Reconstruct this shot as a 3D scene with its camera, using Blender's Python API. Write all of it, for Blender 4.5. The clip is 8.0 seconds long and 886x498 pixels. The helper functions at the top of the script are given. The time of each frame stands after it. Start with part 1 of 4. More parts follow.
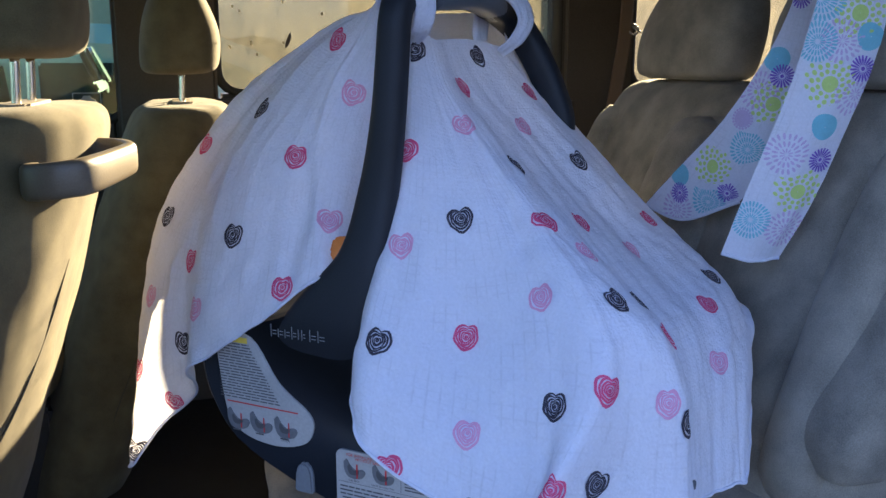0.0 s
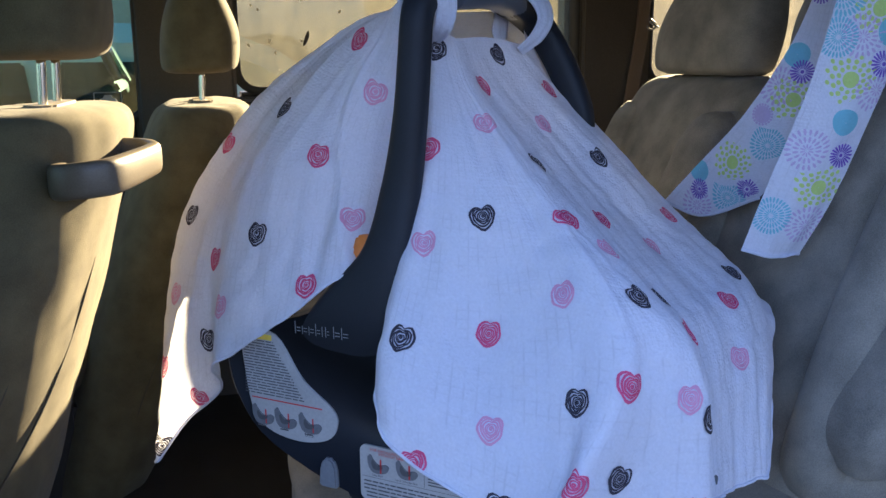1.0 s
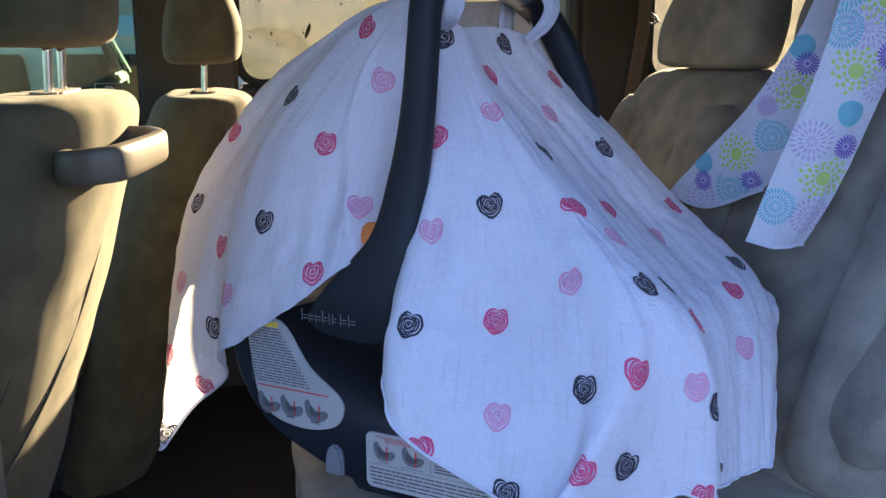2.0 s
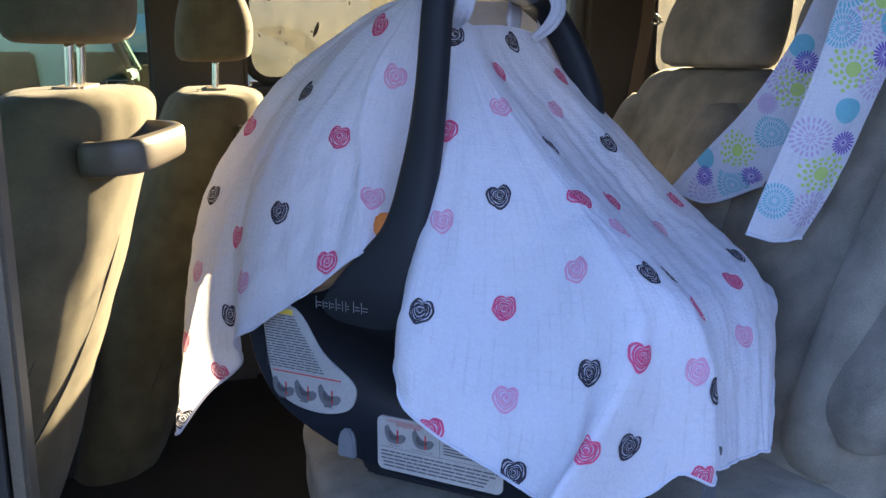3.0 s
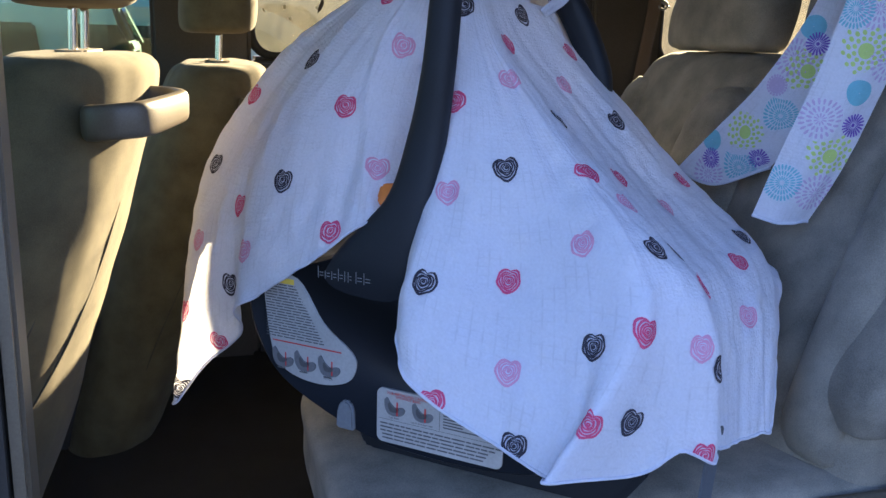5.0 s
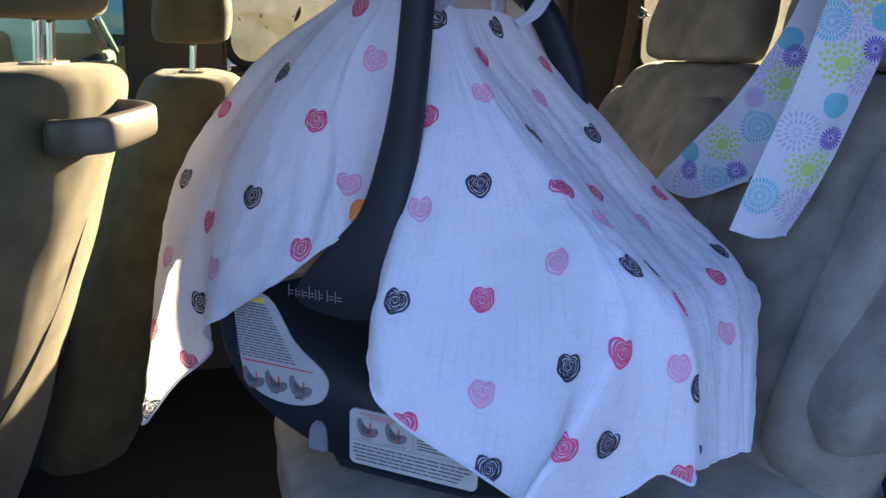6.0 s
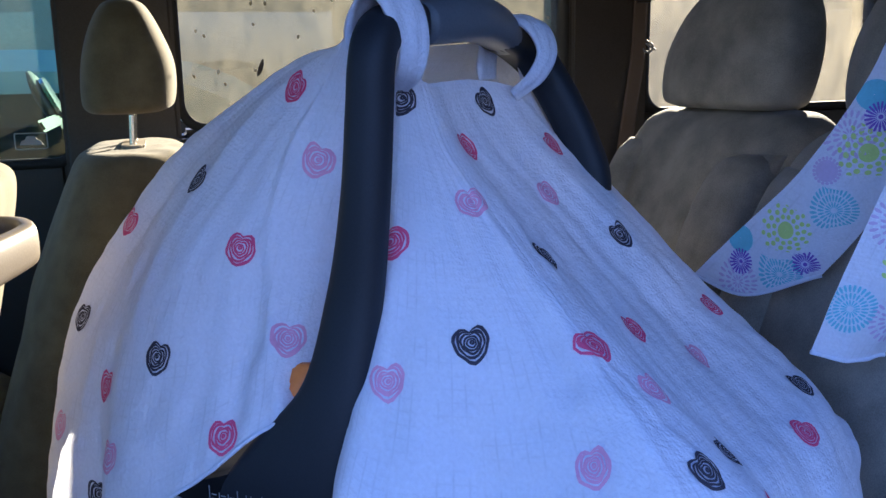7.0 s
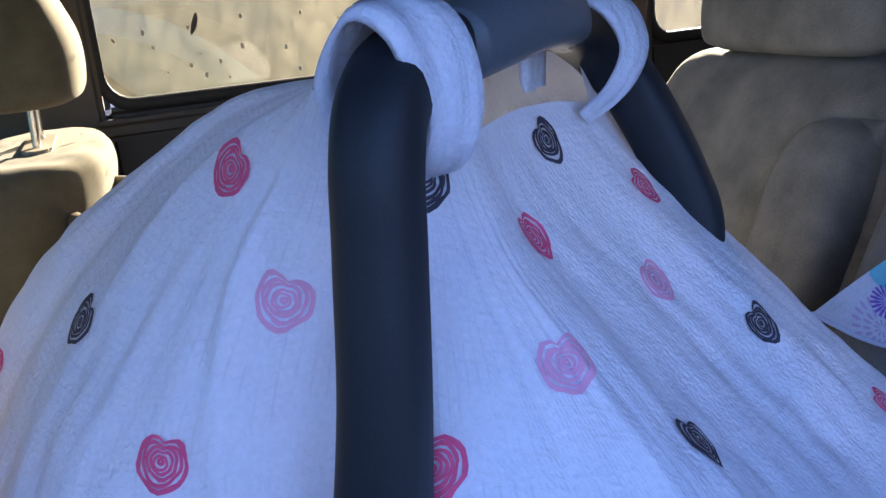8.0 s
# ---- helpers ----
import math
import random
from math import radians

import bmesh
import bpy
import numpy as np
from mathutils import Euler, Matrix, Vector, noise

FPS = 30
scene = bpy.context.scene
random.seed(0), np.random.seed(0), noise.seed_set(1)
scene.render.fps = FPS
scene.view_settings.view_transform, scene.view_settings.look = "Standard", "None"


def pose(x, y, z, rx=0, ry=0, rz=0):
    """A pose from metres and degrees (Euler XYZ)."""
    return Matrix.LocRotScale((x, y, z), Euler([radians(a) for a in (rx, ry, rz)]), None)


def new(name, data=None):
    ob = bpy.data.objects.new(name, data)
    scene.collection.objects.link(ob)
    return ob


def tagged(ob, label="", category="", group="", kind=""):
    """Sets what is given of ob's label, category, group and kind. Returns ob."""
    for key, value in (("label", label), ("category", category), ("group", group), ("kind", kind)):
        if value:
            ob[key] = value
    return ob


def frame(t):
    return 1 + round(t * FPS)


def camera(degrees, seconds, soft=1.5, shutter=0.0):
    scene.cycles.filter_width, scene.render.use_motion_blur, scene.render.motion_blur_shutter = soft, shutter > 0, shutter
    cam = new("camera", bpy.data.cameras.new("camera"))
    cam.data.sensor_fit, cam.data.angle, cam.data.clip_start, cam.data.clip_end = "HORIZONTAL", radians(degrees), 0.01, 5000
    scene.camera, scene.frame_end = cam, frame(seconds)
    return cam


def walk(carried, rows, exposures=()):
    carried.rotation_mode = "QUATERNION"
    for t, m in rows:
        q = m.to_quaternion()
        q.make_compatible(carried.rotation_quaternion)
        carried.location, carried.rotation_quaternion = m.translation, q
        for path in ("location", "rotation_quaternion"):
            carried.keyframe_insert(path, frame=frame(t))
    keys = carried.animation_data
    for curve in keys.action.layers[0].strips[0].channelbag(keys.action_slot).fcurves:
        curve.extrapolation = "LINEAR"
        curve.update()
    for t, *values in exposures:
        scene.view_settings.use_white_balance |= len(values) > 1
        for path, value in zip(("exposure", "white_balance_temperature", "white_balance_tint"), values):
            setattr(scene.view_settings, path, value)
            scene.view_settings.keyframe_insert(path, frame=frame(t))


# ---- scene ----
cam = camera(53.0, 8.0)
METRES, EYE, TILT, LEAN, TURN = 0.85, 1.35, -12.0, 0.0, -17.0
ROWS = [
    (0.0, 0.0, 0.0, 0.0, 0.0, 0.0, -0.0),
    (0.5, -0.0036, -0.0107, -0.0007, 0.94, -0.32, 0.16),
    (1.0, -0.0086, -0.0108, 0.0024, 0.99, -0.28, 0.24),
    (1.5, -0.0145, -0.002, -0.0009, 0.72, -0.47, 0.08),
    (3.0, -0.0333, -0.0567, -0.0227, 0.87, -0.48, -0.32),
    (3.5, -0.0154, -0.0568, -0.0228, 0.22, -0.44, -0.22),
    (4.0, -0.0354, -0.0549, -0.0367, 0.62, -1.05, -0.78),
    (4.5, -0.0427, -0.0487, -0.0441, 1.03, -1.48, -1.51),
    (6.0, -0.0293, -0.0212, -0.0286, -0.35, -0.89, -1.45),
    (6.5, -0.017, 0.108, 0.0197, 0.0, -0.65, 0.12),
    (7.0, -0.006, 0.3302, 0.1104, -0.35, 0.74, 1.28),
    (7.5, -0.05, 0.5313, 0.1981, -3.43, -2.2, 4.12),
    (8.0, -0.0495, 0.7174, 0.2766, -2.63, -5.18, 5.67),
]
walk(cam, [(t, pose(0, 0, EYE, TILT, LEAN, TURN) @ pose(METRES * x, METRES * y, METRES * z, 90 + pitch, roll, yaw)) for t, x, y, z, yaw, pitch, roll in ROWS], exposures=[(0.0, 3.26, 5120, 31), (1.5, 3.34, 5120, 31), (3.0, 3.42, 5120, 31), (4.5, 3.38, 5100, 31), (6.2, 3.3, 5000, 31), (7.0, 3.22, 4460, 35), (7.5, 3.2, 4480, 38), (8.0, 3.6, 4580, 35)])

# ---------------------------------------------------------------- light
world = bpy.data.worlds.new("sky")
scene.world = world
world.use_nodes = True
wn = world.node_tree.nodes
sky = wn.new("ShaderNodeTexSky")
sky.sky_type, sky.sun_disc = "NISHITA", False
SUN_AZ, SUN_EL = radians(51.0), radians(15.3)       # low, from the rear of the car on the far side
sky.sun_elevation, sky.sun_rotation = SUN_EL, math.pi / 2 - SUN_AZ
world.node_tree.links.new(sky.outputs[0], wn["Background"].inputs[0])
wn["Background"].inputs[1].default_value = 0.05
sun = new("sun", bpy.data.lights.new("sun", "SUN"))
sun.data.energy, sun.data.angle, sun.data.color = 3.7, radians(0.6), (1.0, 0.76, 0.29)
sun_dir = Vector((math.cos(SUN_AZ) * math.cos(SUN_EL), math.sin(SUN_AZ) * math.cos(SUN_EL), math.sin(SUN_EL)))
sun.matrix_world = Matrix.Translation((6, 6, 4)) @ sun_dir.to_track_quat("Z", "Y").to_matrix().to_4x4()


# ---------------------------------------------------------------- materials
def rgb(c):
    return (*c, 1.0)


def surface(name, dark, light, rough=0.8, metal=0.0, grain=60.0, stain=4.0, bump=0.2, depth=0.002, sheen=0.0, stretch=(1, 1, 1), coat=0.0, blotch=0.5):
    """A node material: two scales of noise mix two colours, the fine one also gives relief."""
    m = bpy.data.materials.new(name)
    m.use_nodes = True
    nt = m.node_tree
    n, link = nt.nodes, nt.links.new
    b = n["Principled BSDF"]
    tc, mp = n.new("ShaderNodeTexCoord"), n.new("ShaderNodeMapping")
    mp.inputs["Scale"].default_value = stretch
    link(tc.outputs["Object"], mp.inputs[0])
    fine, big = n.new("ShaderNodeTexNoise"), n.new("ShaderNodeTexNoise")
    fine.inputs["Scale"].default_value, fine.inputs["Detail"].default_value = grain, 5
    big.inputs["Scale"].default_value, big.inputs["Detail"].default_value = stain, 4
    link(mp.outputs[0], fine.inputs[0])
    link(tc.outputs["Object"], big.inputs[0])
    mix = n.new("ShaderNodeMix")
    mix.data_type = "FLOAT"
    mix.inputs[0].default_value = blotch
    link(fine.outputs[0], mix.inputs[2])
    link(big.outputs[0], mix.inputs[3])
    ramp = n.new("ShaderNodeValToRGB")
    ramp.color_ramp.elements[0].position, ramp.color_ramp.elements[1].position = 0.34, 0.66
    ramp.color_ramp.elements[0].color, ramp.color_ramp.elements[1].color = rgb(dark), rgb(light)
    link(mix.outputs[0], ramp.inputs[0])
    link(ramp.outputs[0], b.inputs["Base Color"])
    rr = n.new("ShaderNodeMapRange")
    rr.inputs[3].default_value, rr.inputs[4].default_value = max(0.02, rough - 0.08), min(1.0, rough + 0.08)
    link(big.outputs[0], rr.inputs[0])
    link(rr.outputs[0], b.inputs["Roughness"])
    bp = n.new("ShaderNodeBump")
    bp.inputs["Strength"].default_value, bp.inputs["Distance"].default_value = bump, depth
    link(fine.outputs[0], bp.inputs["Height"])
    link(bp.outputs[0], b.inputs["Normal"])
    b.inputs["Metallic"].default_value = metal
    b.inputs["Sheen Weight"].default_value = sheen
    b.inputs["Coat Weight"].default_value = coat
    return m


def gauze(name, tint):
    """Thin woven cotton: crossing threads, light scattered back and let through."""
    m = bpy.data.materials.new(name)
    m.use_nodes = True
    nt = m.node_tree
    n, link = nt.nodes, nt.links.new
    out = n["Material Output"]
    b = n["Principled BSDF"]
    uv, mp = n.new("ShaderNodeUVMap"), n.new("ShaderNodeMapping")
    link(uv.outputs[0], mp.inputs[0])
    weave = []
    for axis in ("X", "Y"):
        w = n.new("ShaderNodeTexWave")
        w.bands_direction = axis
        w.inputs["Scale"].default_value, w.inputs["Distortion"].default_value = 62.0, 0.5
        w.inputs["Detail"].default_value, w.inputs["Detail Scale"].default_value = 3, 1.5
        link(mp.outputs[0], w.inputs[0])
        weave.append(w)
    mx = n.new("ShaderNodeMath")
    mx.operation = "MULTIPLY"
    link(weave[0].outputs[1], mx.inputs[0])
    link(weave[1].outputs[1], mx.inputs[1])
    slub, crease = n.new("ShaderNodeTexNoise"), n.new("ShaderNodeTexNoise")
    slub.inputs["Scale"].default_value, slub.inputs["Detail"].default_value = 320, 5
    crease.inputs["Scale"].default_value, crease.inputs["Detail"].default_value = 34, 3
    tc = n.new("ShaderNodeTexCoord")
    link(tc.outputs["Object"], crease.inputs[0])
    link(tc.outputs["Object"], slub.inputs[0])
    add = n.new("ShaderNodeMath")
    add.operation = "MULTIPLY_ADD"
    add.inputs[1].default_value = 0.16
    link(mx.outputs[0], add.inputs[0])
    link(slub.outputs[0], add.inputs[2])
    add2 = n.new("ShaderNodeMath")
    add2.operation = "MULTIPLY_ADD"
    add2.inputs[1].default_value = 1.8
    link(crease.outputs[0], add2.inputs[0])
    link(add.outputs[0], add2.inputs[2])
    bp = n.new("ShaderNodeBump")
    bp.inputs["Strength"].default_value, bp.inputs["Distance"].default_value = 0.55, 0.0022
    crinkle, cm = n.new("ShaderNodeTexNoise"), n.new("ShaderNodeMapping")
    cm.inputs["Scale"].default_value = (45, 150, 1)
    cm.inputs["Rotation"].default_value = (0, 0, 0.35)
    crinkle.inputs["Scale"].default_value, crinkle.inputs["Detail"].default_value = 1.0, 3
    crinkle.inputs["Distortion"].default_value = 0.6
    link(uv.outputs[0], cm.inputs[0])
    link(cm.outputs[0], crinkle.inputs[0])
    add3 = n.new("ShaderNodeMath")
    add3.operation = "MULTIPLY_ADD"
    add3.inputs[1].default_value = 0.6
    link(crinkle.outputs[0], add3.inputs[0])
    link(add2.outputs[0], add3.inputs[2])
    link(add3.outputs[0], bp.inputs["Height"])
    ramp = n.new("ShaderNodeValToRGB")
    ramp.color_ramp.elements[0].position, ramp.color_ramp.elements[1].position = 0.25, 0.75
    ramp.color_ramp.elements[0].color = rgb([c * 0.9 for c in tint])
    ramp.color_ramp.elements[1].color = rgb(tint)
    link(slub.outputs[0], ramp.inputs[0])
    lines = []
    for axis in ("X", "Y"):
        w = n.new("ShaderNodeTexWave")
        w.bands_direction = axis
        w.inputs["Scale"].default_value, w.inputs["Distortion"].default_value = 31.0, 0.35
        w.inputs["Detail"].default_value, w.inputs["Detail Scale"].default_value = 2, 4.0
        link(mp.outputs[0], w.inputs[0])
        sharp = n.new("ShaderNodeMath")
        sharp.operation = "POWER"
        sharp.inputs[1].default_value = 16.0
        link(w.outputs[1], sharp.inputs[0])
        soft = n.new("ShaderNodeMath")
        soft.operation = "MULTIPLY"
        soft.inputs[1].default_value = 1.0 if axis == "X" else 0.6
        link(sharp.outputs[0], soft.inputs[0])
        lines.append(soft)
    top = n.new("ShaderNodeMath")
    top.operation = "MAXIMUM"
    link(lines[0].outputs[0], top.inputs[0])
    link(lines[1].outputs[0], top.inputs[1])
    broken = n.new("ShaderNodeTexNoise")
    broken.inputs["Scale"].default_value, broken.inputs["Detail"].default_value = 38, 2
    gate = n.new("ShaderNodeMapRange")
    gate.inputs[1].default_value, gate.inputs[2].default_value, gate.inputs[4].default_value = 0.45, 0.62, 0.30
    link(broken.outputs[0], gate.inputs[0])
    thin = n.new("ShaderNodeMath")
    thin.operation = "MULTIPLY"
    link(top.outputs[0], thin.inputs[0])
    link(gate.outputs[0], thin.inputs[1])
    mixc = n.new("ShaderNodeMix")
    mixc.data_type = "RGBA"
    link(thin.outputs[0], mixc.inputs[0])
    link(ramp.outputs[0], mixc.inputs[6])
    mixc.inputs[7].default_value = rgb([c * 0.45 for c in tint])
    link(tc.outputs["Object"], broken.inputs[0])
    link(mixc.outputs[2], b.inputs["Base Color"])
    b.inputs["Roughness"].default_value = 0.92
    b.inputs["Specular IOR Level"].default_value = 0.15
    link(bp.outputs[0], b.inputs["Normal"])
    tr = n.new("ShaderNodeBsdfTranslucent")
    link(ramp.outputs[0], tr.inputs[0])
    link(bp.outputs[0], tr.inputs["Normal"])
    ms = n.new("ShaderNodeMixShader")
    ms.inputs[0].default_value = 0.32
    link(b.outputs[0], ms.inputs[1])
    link(tr.outputs[0], ms.inputs[2])
    link(ms.outputs[0], out.inputs[0])
    return m


def ink(name, c):
    """Print soaked into the cotton, a little uneven."""
    m = surface(name, [v * 0.8 for v in c], c, 0.92, grain=400, stain=60, bump=0.1, depth=0.0003)
    n, link = m.node_tree.nodes, m.node_tree.links.new
    tr, ms = n.new("ShaderNodeBsdfTranslucent"), n.new("ShaderNodeMixShader")
    tr.inputs[0].default_value = rgb(c)
    ms.inputs[0].default_value = 0.32
    link(n["Principled BSDF"].outputs[0], ms.inputs[1])
    link(tr.outputs[0], ms.inputs[2])
    link(ms.outputs[0], n["Material Output"].inputs[0])
    return m


def pane_glass(name, tint, dirt):
    """Car glass with a film of dust and dried drops."""
    m = bpy.data.materials.new(name)
    m.use_nodes = True
    n, link = m.node_tree.nodes, m.node_tree.links.new
    b, out = n["Principled BSDF"], n["Material Output"]
    b.inputs["Base Color"].default_value = rgb((0.5, 0.46, 0.36))
    b.inputs["Roughness"].default_value = 0.9
    clear, gloss, mix, fr = n.new("ShaderNodeBsdfTransparent"), n.new("ShaderNodeBsdfGlossy"), n.new("ShaderNodeMixShader"), n.new("ShaderNodeFresnel")
    clear.inputs[0].default_value = rgb(tint)
    gloss.inputs["Roughness"].default_value = 0.02
    link(fr.outputs[0], mix.inputs[0])
    link(clear.outputs[0], mix.inputs[1])
    link(gloss.outputs[0], mix.inputs[2])
    tc, fine, big = n.new("ShaderNodeTexCoord"), n.new("ShaderNodeTexNoise"), n.new("ShaderNodeTexNoise")
    fine.inputs["Scale"].default_value, fine.inputs["Detail"].default_value = 45, 6
    big.inputs["Scale"].default_value, big.inputs["Detail"].default_value = 3.0, 5
    mp = n.new("ShaderNodeMapping")
    mp.inputs["Scale"].default_value = (1, 1, 0.5)
    link(tc.outputs["Object"], mp.inputs[0])
    link(mp.outputs[0], fine.inputs[0])
    link(tc.outputs["Object"], big.inputs[0])
    mul = n.new("ShaderNodeMath")
    mul.operation = "MULTIPLY"
    link(fine.outputs[0], mul.inputs[0])
    link(big.outputs[0], mul.inputs[1])
    mr = n.new("ShaderNodeMapRange")
    mr.inputs[1].default_value, mr.inputs[2].default_value = 0.1, 0.45
    mr.inputs[3].default_value, mr.inputs[4].default_value = dirt * 0.5, dirt * 1.5
    link(mul.outputs[0], mr.inputs[0])
    tr, film = n.new("ShaderNodeBsdfTranslucent"), n.new("ShaderNodeMixShader")
    tr.inputs[0].default_value = rgb((0.55, 0.5, 0.38))
    film.inputs[0].default_value = 0.5
    link(b.outputs[0], film.inputs[1])
    link(tr.outputs[0], film.inputs[2])
    ms = n.new("ShaderNodeMixShader")
    link(mr.outputs[0], ms.inputs[0])
    link(mix.outputs[0], ms.inputs[1])
    link(film.outputs[0], ms.inputs[2])
    link(ms.outputs[0], out.inputs[0])
    return m


VELOUR = surface("taupe_velour", (0.085, 0.068, 0.032), (0.165, 0.136, 0.067), 0.95, blotch=0.6, grain=750, stain=22, bump=0.3, depth=0.0012, sheen=0.08)
GREY_VELOUR = surface("grey_brown_velour", (0.115, 0.106, 0.085), (0.29, 0.266, 0.215), 0.95, blotch=0.62, grain=650, stain=16, bump=0.3, depth=0.0012, sheen=0.08)
SEAM = surface("seam_thread", (0.075, 0.062, 0.038), (0.12, 0.10, 0.062), 0.9, grain=300)
TRIM = surface("grey_brown_plastic", (0.115, 0.092, 0.062), (0.165, 0.135, 0.092), 0.45, grain=500, stain=6, bump=0.15, depth=0.0005)
BEZEL = surface("beige_plastic", (0.24, 0.20, 0.14), (0.30, 0.26, 0.19), 0.5, grain=300, bump=0.1)
DARK_TRIM = surface("dark_plastic", (0.022, 0.02, 0.018), (0.04, 0.036, 0.032), 0.5, grain=400, stain=5, bump=0.15, depth=0.0005)
PILLAR_TRIM = surface("brown_grey_pillar_trim", (0.048, 0.040, 0.034), (0.075, 0.063, 0.053), 0.6, grain=350, stain=5, bump=0.15, depth=0.0005)
RUBBER = surface("black_rubber", (0.012, 0.012, 0.012), (0.025, 0.024, 0.022), 0.7, grain=200)
SHELL = surface("black_shell_plastic", (0.0095, 0.011, 0.014), (0.016, 0.018, 0.023), 0.58, grain=700, stain=8, bump=0.12, depth=0.0004)
GRIP = surface("dark_grey_soft_grip", (0.07, 0.08, 0.095), (0.10, 0.11, 0.125), 0.55, grain=500, stain=8, bump=0.15, depth=0.0004)
SHELL.node_tree.nodes["Principled BSDF"].inputs["Specular IOR Level"].default_value = 0.28
CHROME = surface("chromed_steel", (0.62, 0.6, 0.56), (0.75, 0.73, 0.7), 0.16, metal=1.0, grain=90, bump=0.02)
ORANGE = surface("orange_plastic", (0.72, 0.20, 0.03), (0.82, 0.26, 0.05), 0.5, grain=200, bump=0.05)
LATCH = surface("light_grey_plastic", (0.17, 0.18, 0.20), (0.22, 0.235, 0.255), 0.5, grain=200, bump=0.05)
PAPER = surface("silver_white_label", (0.36, 0.35, 0.34), (0.45, 0.44, 0.43), 0.5, grain=300, stain=20, bump=0.03)
PRINT = surface("grey_label_print", (0.07, 0.07, 0.075), (0.1, 0.1, 0.105), 0.7, grain=200)
PICTO = surface("mid_grey_pictogram", (0.13, 0.13, 0.14), (0.18, 0.18, 0.19), 0.7, grain=200)
RED_INK = surface("red_label_print", (0.5, 0.03, 0.03), (0.6, 0.05, 0.05), 0.7, grain=200)
YELLOW_INK = surface("yellow_label_print", (0.7, 0.5, 0.05), (0.8, 0.6, 0.08), 0.7, grain=200)
LETTER = surface("pale_grey_lettering", (0.2, 0.2, 0.21), (0.26, 0.265, 0.27), 0.5, grain=200)
CARPET = surface("dark_carpet", (0.018, 0.017, 0.016), (0.035, 0.033, 0.03), 0.98, grain=350, stain=10, bump=0.5, depth=0.003)
HEADLINER = surface("grey_headliner", (0.20, 0.185, 0.16), (0.26, 0.24, 0.21), 0.95, grain=300, bump=0.2)
BELT = surface("brown_grey_webbing", (0.12, 0.085, 0.062), (0.17, 0.125, 0.095), 0.8, grain=500, stretch=(1, 1, 6), bump=0.3)
ASPHALT = surface("asphalt", (0.035, 0.034, 0.033), (0.07, 0.068, 0.065), 0.9, grain=120, stain=1.5, bump=0.5, depth=0.004)
STUCCO = surface("tan_stucco", (0.36, 0.30, 0.19), (0.46, 0.39, 0.25), 0.95, grain=40, stain=1.2, bump=0.5, depth=0.006)
CAR_PAINT = surface("teal_car_paint", (0.30, 0.44, 0.42), (0.36, 0.50, 0.47), 0.25, grain=30, bump=0.0, coat=0.6)
CAR_GLASS = surface("dark_car_glass", (0.01, 0.015, 0.016), (0.02, 0.025, 0.027), 0.08, grain=30, bump=0.0)
SPOT = surface("dried_lime", (0.45, 0.42, 0.33), (0.6, 0.56, 0.45), 0.9, grain=200)
COTTON = gauze("white_cotton_gauze", (0.80, 0.81, 0.90))
DARK_HEART = ink("charcoal_ink", (0.06, 0.055, 0.075))
RED_HEART = ink("raspberry_ink", (0.74, 0.12, 0.25))
PINK_HEART = ink("soft_pink_ink", (0.80, 0.42, 0.58))
TEAL_INK = ink("aqua_ink", (0.28, 0.62, 0.72))
PURPLE_INK = ink("violet_ink", (0.26, 0.16, 0.58))
LIME_INK = ink("lime_ink", (0.62, 0.78, 0.24))
LILAC_INK = ink("lilac_ink", (0.66, 0.54, 0.76))
DUSTY_GLASS = pane_glass("dusty_side_glass", (0.56, 0.57, 0.48), 0.10)
FRONT_GLASS = pane_glass("front_side_glass", (0.60, 0.76, 0.69), 0.015)
REAR_GLASS = pane_glass("streaked_rear_side_glass", (0.74, 0.74, 0.70), 0.16)


# ---------------------------------------------------------------- mesh helpers
def link_mesh(name, verts, faces, material, parent=None, label="", smooth=True):
    me = bpy.data.meshes.new(name)
    me.from_pydata([tuple(map(float, v)) for v in verts], [], faces)
    me.materials.append(material)
    if smooth:
        me.shade_smooth()
    ob = new(name, me)
    if parent:
        ob.parent = parent
    return tagged(ob, label)


def part(name, bm, material, parent=None, label="", smooth=False):
    bmesh.ops.recalc_face_normals(bm, faces=bm.faces)
    me = bpy.data.meshes.new(name)
    bm.to_mesh(me)
    bm.free()
    me.materials.append(material)
    if smooth:
        me.shade_smooth()
    ob = new(name, me)
    if parent:
        ob.parent = parent
    return tagged(ob, label)


def thing(name, m, label, category, group="", kind=""):
    ob = new(name)
    ob.matrix_world = m
    return tagged(ob, label, category, group, kind)


def block(x0, x1, y0, y1, z0, z1, bevel=0.004, segments=2):
    bm = bmesh.new()
    bmesh.ops.create_cube(bm, size=1)
    for v in bm.verts:
        v.co = ((x0 + x1) / 2 + v.co.x * (x1 - x0), (y0 + y1) / 2 + v.co.y * (y1 - y0), (z0 + z1) / 2 + v.co.z * (z1 - z0))
    if bevel:
        bmesh.ops.bevel(bm, geom=bm.edges[:], offset=bevel, segments=segments, affect="EDGES")
    return bm


def spline(points, n):
    """n places along a smooth line through the points."""
    p = np.array(points, float)
    k = len(p) - 1
    q = np.vstack([2 * p[0] - p[1], p, 2 * p[-1] - p[-2]])
    out = []
    for s in np.linspace(0, k, n):
        i = min(int(s), k - 1)
        t = s - i
        a, b, c, d = q[i:i + 4]
        out.append(0.5 * (2 * b + (c - a) * t + (2 * a - 5 * b + 4 * c - d) * t * t + (3 * b - a - 3 * c + d) * t ** 3))
    return np.array(out)


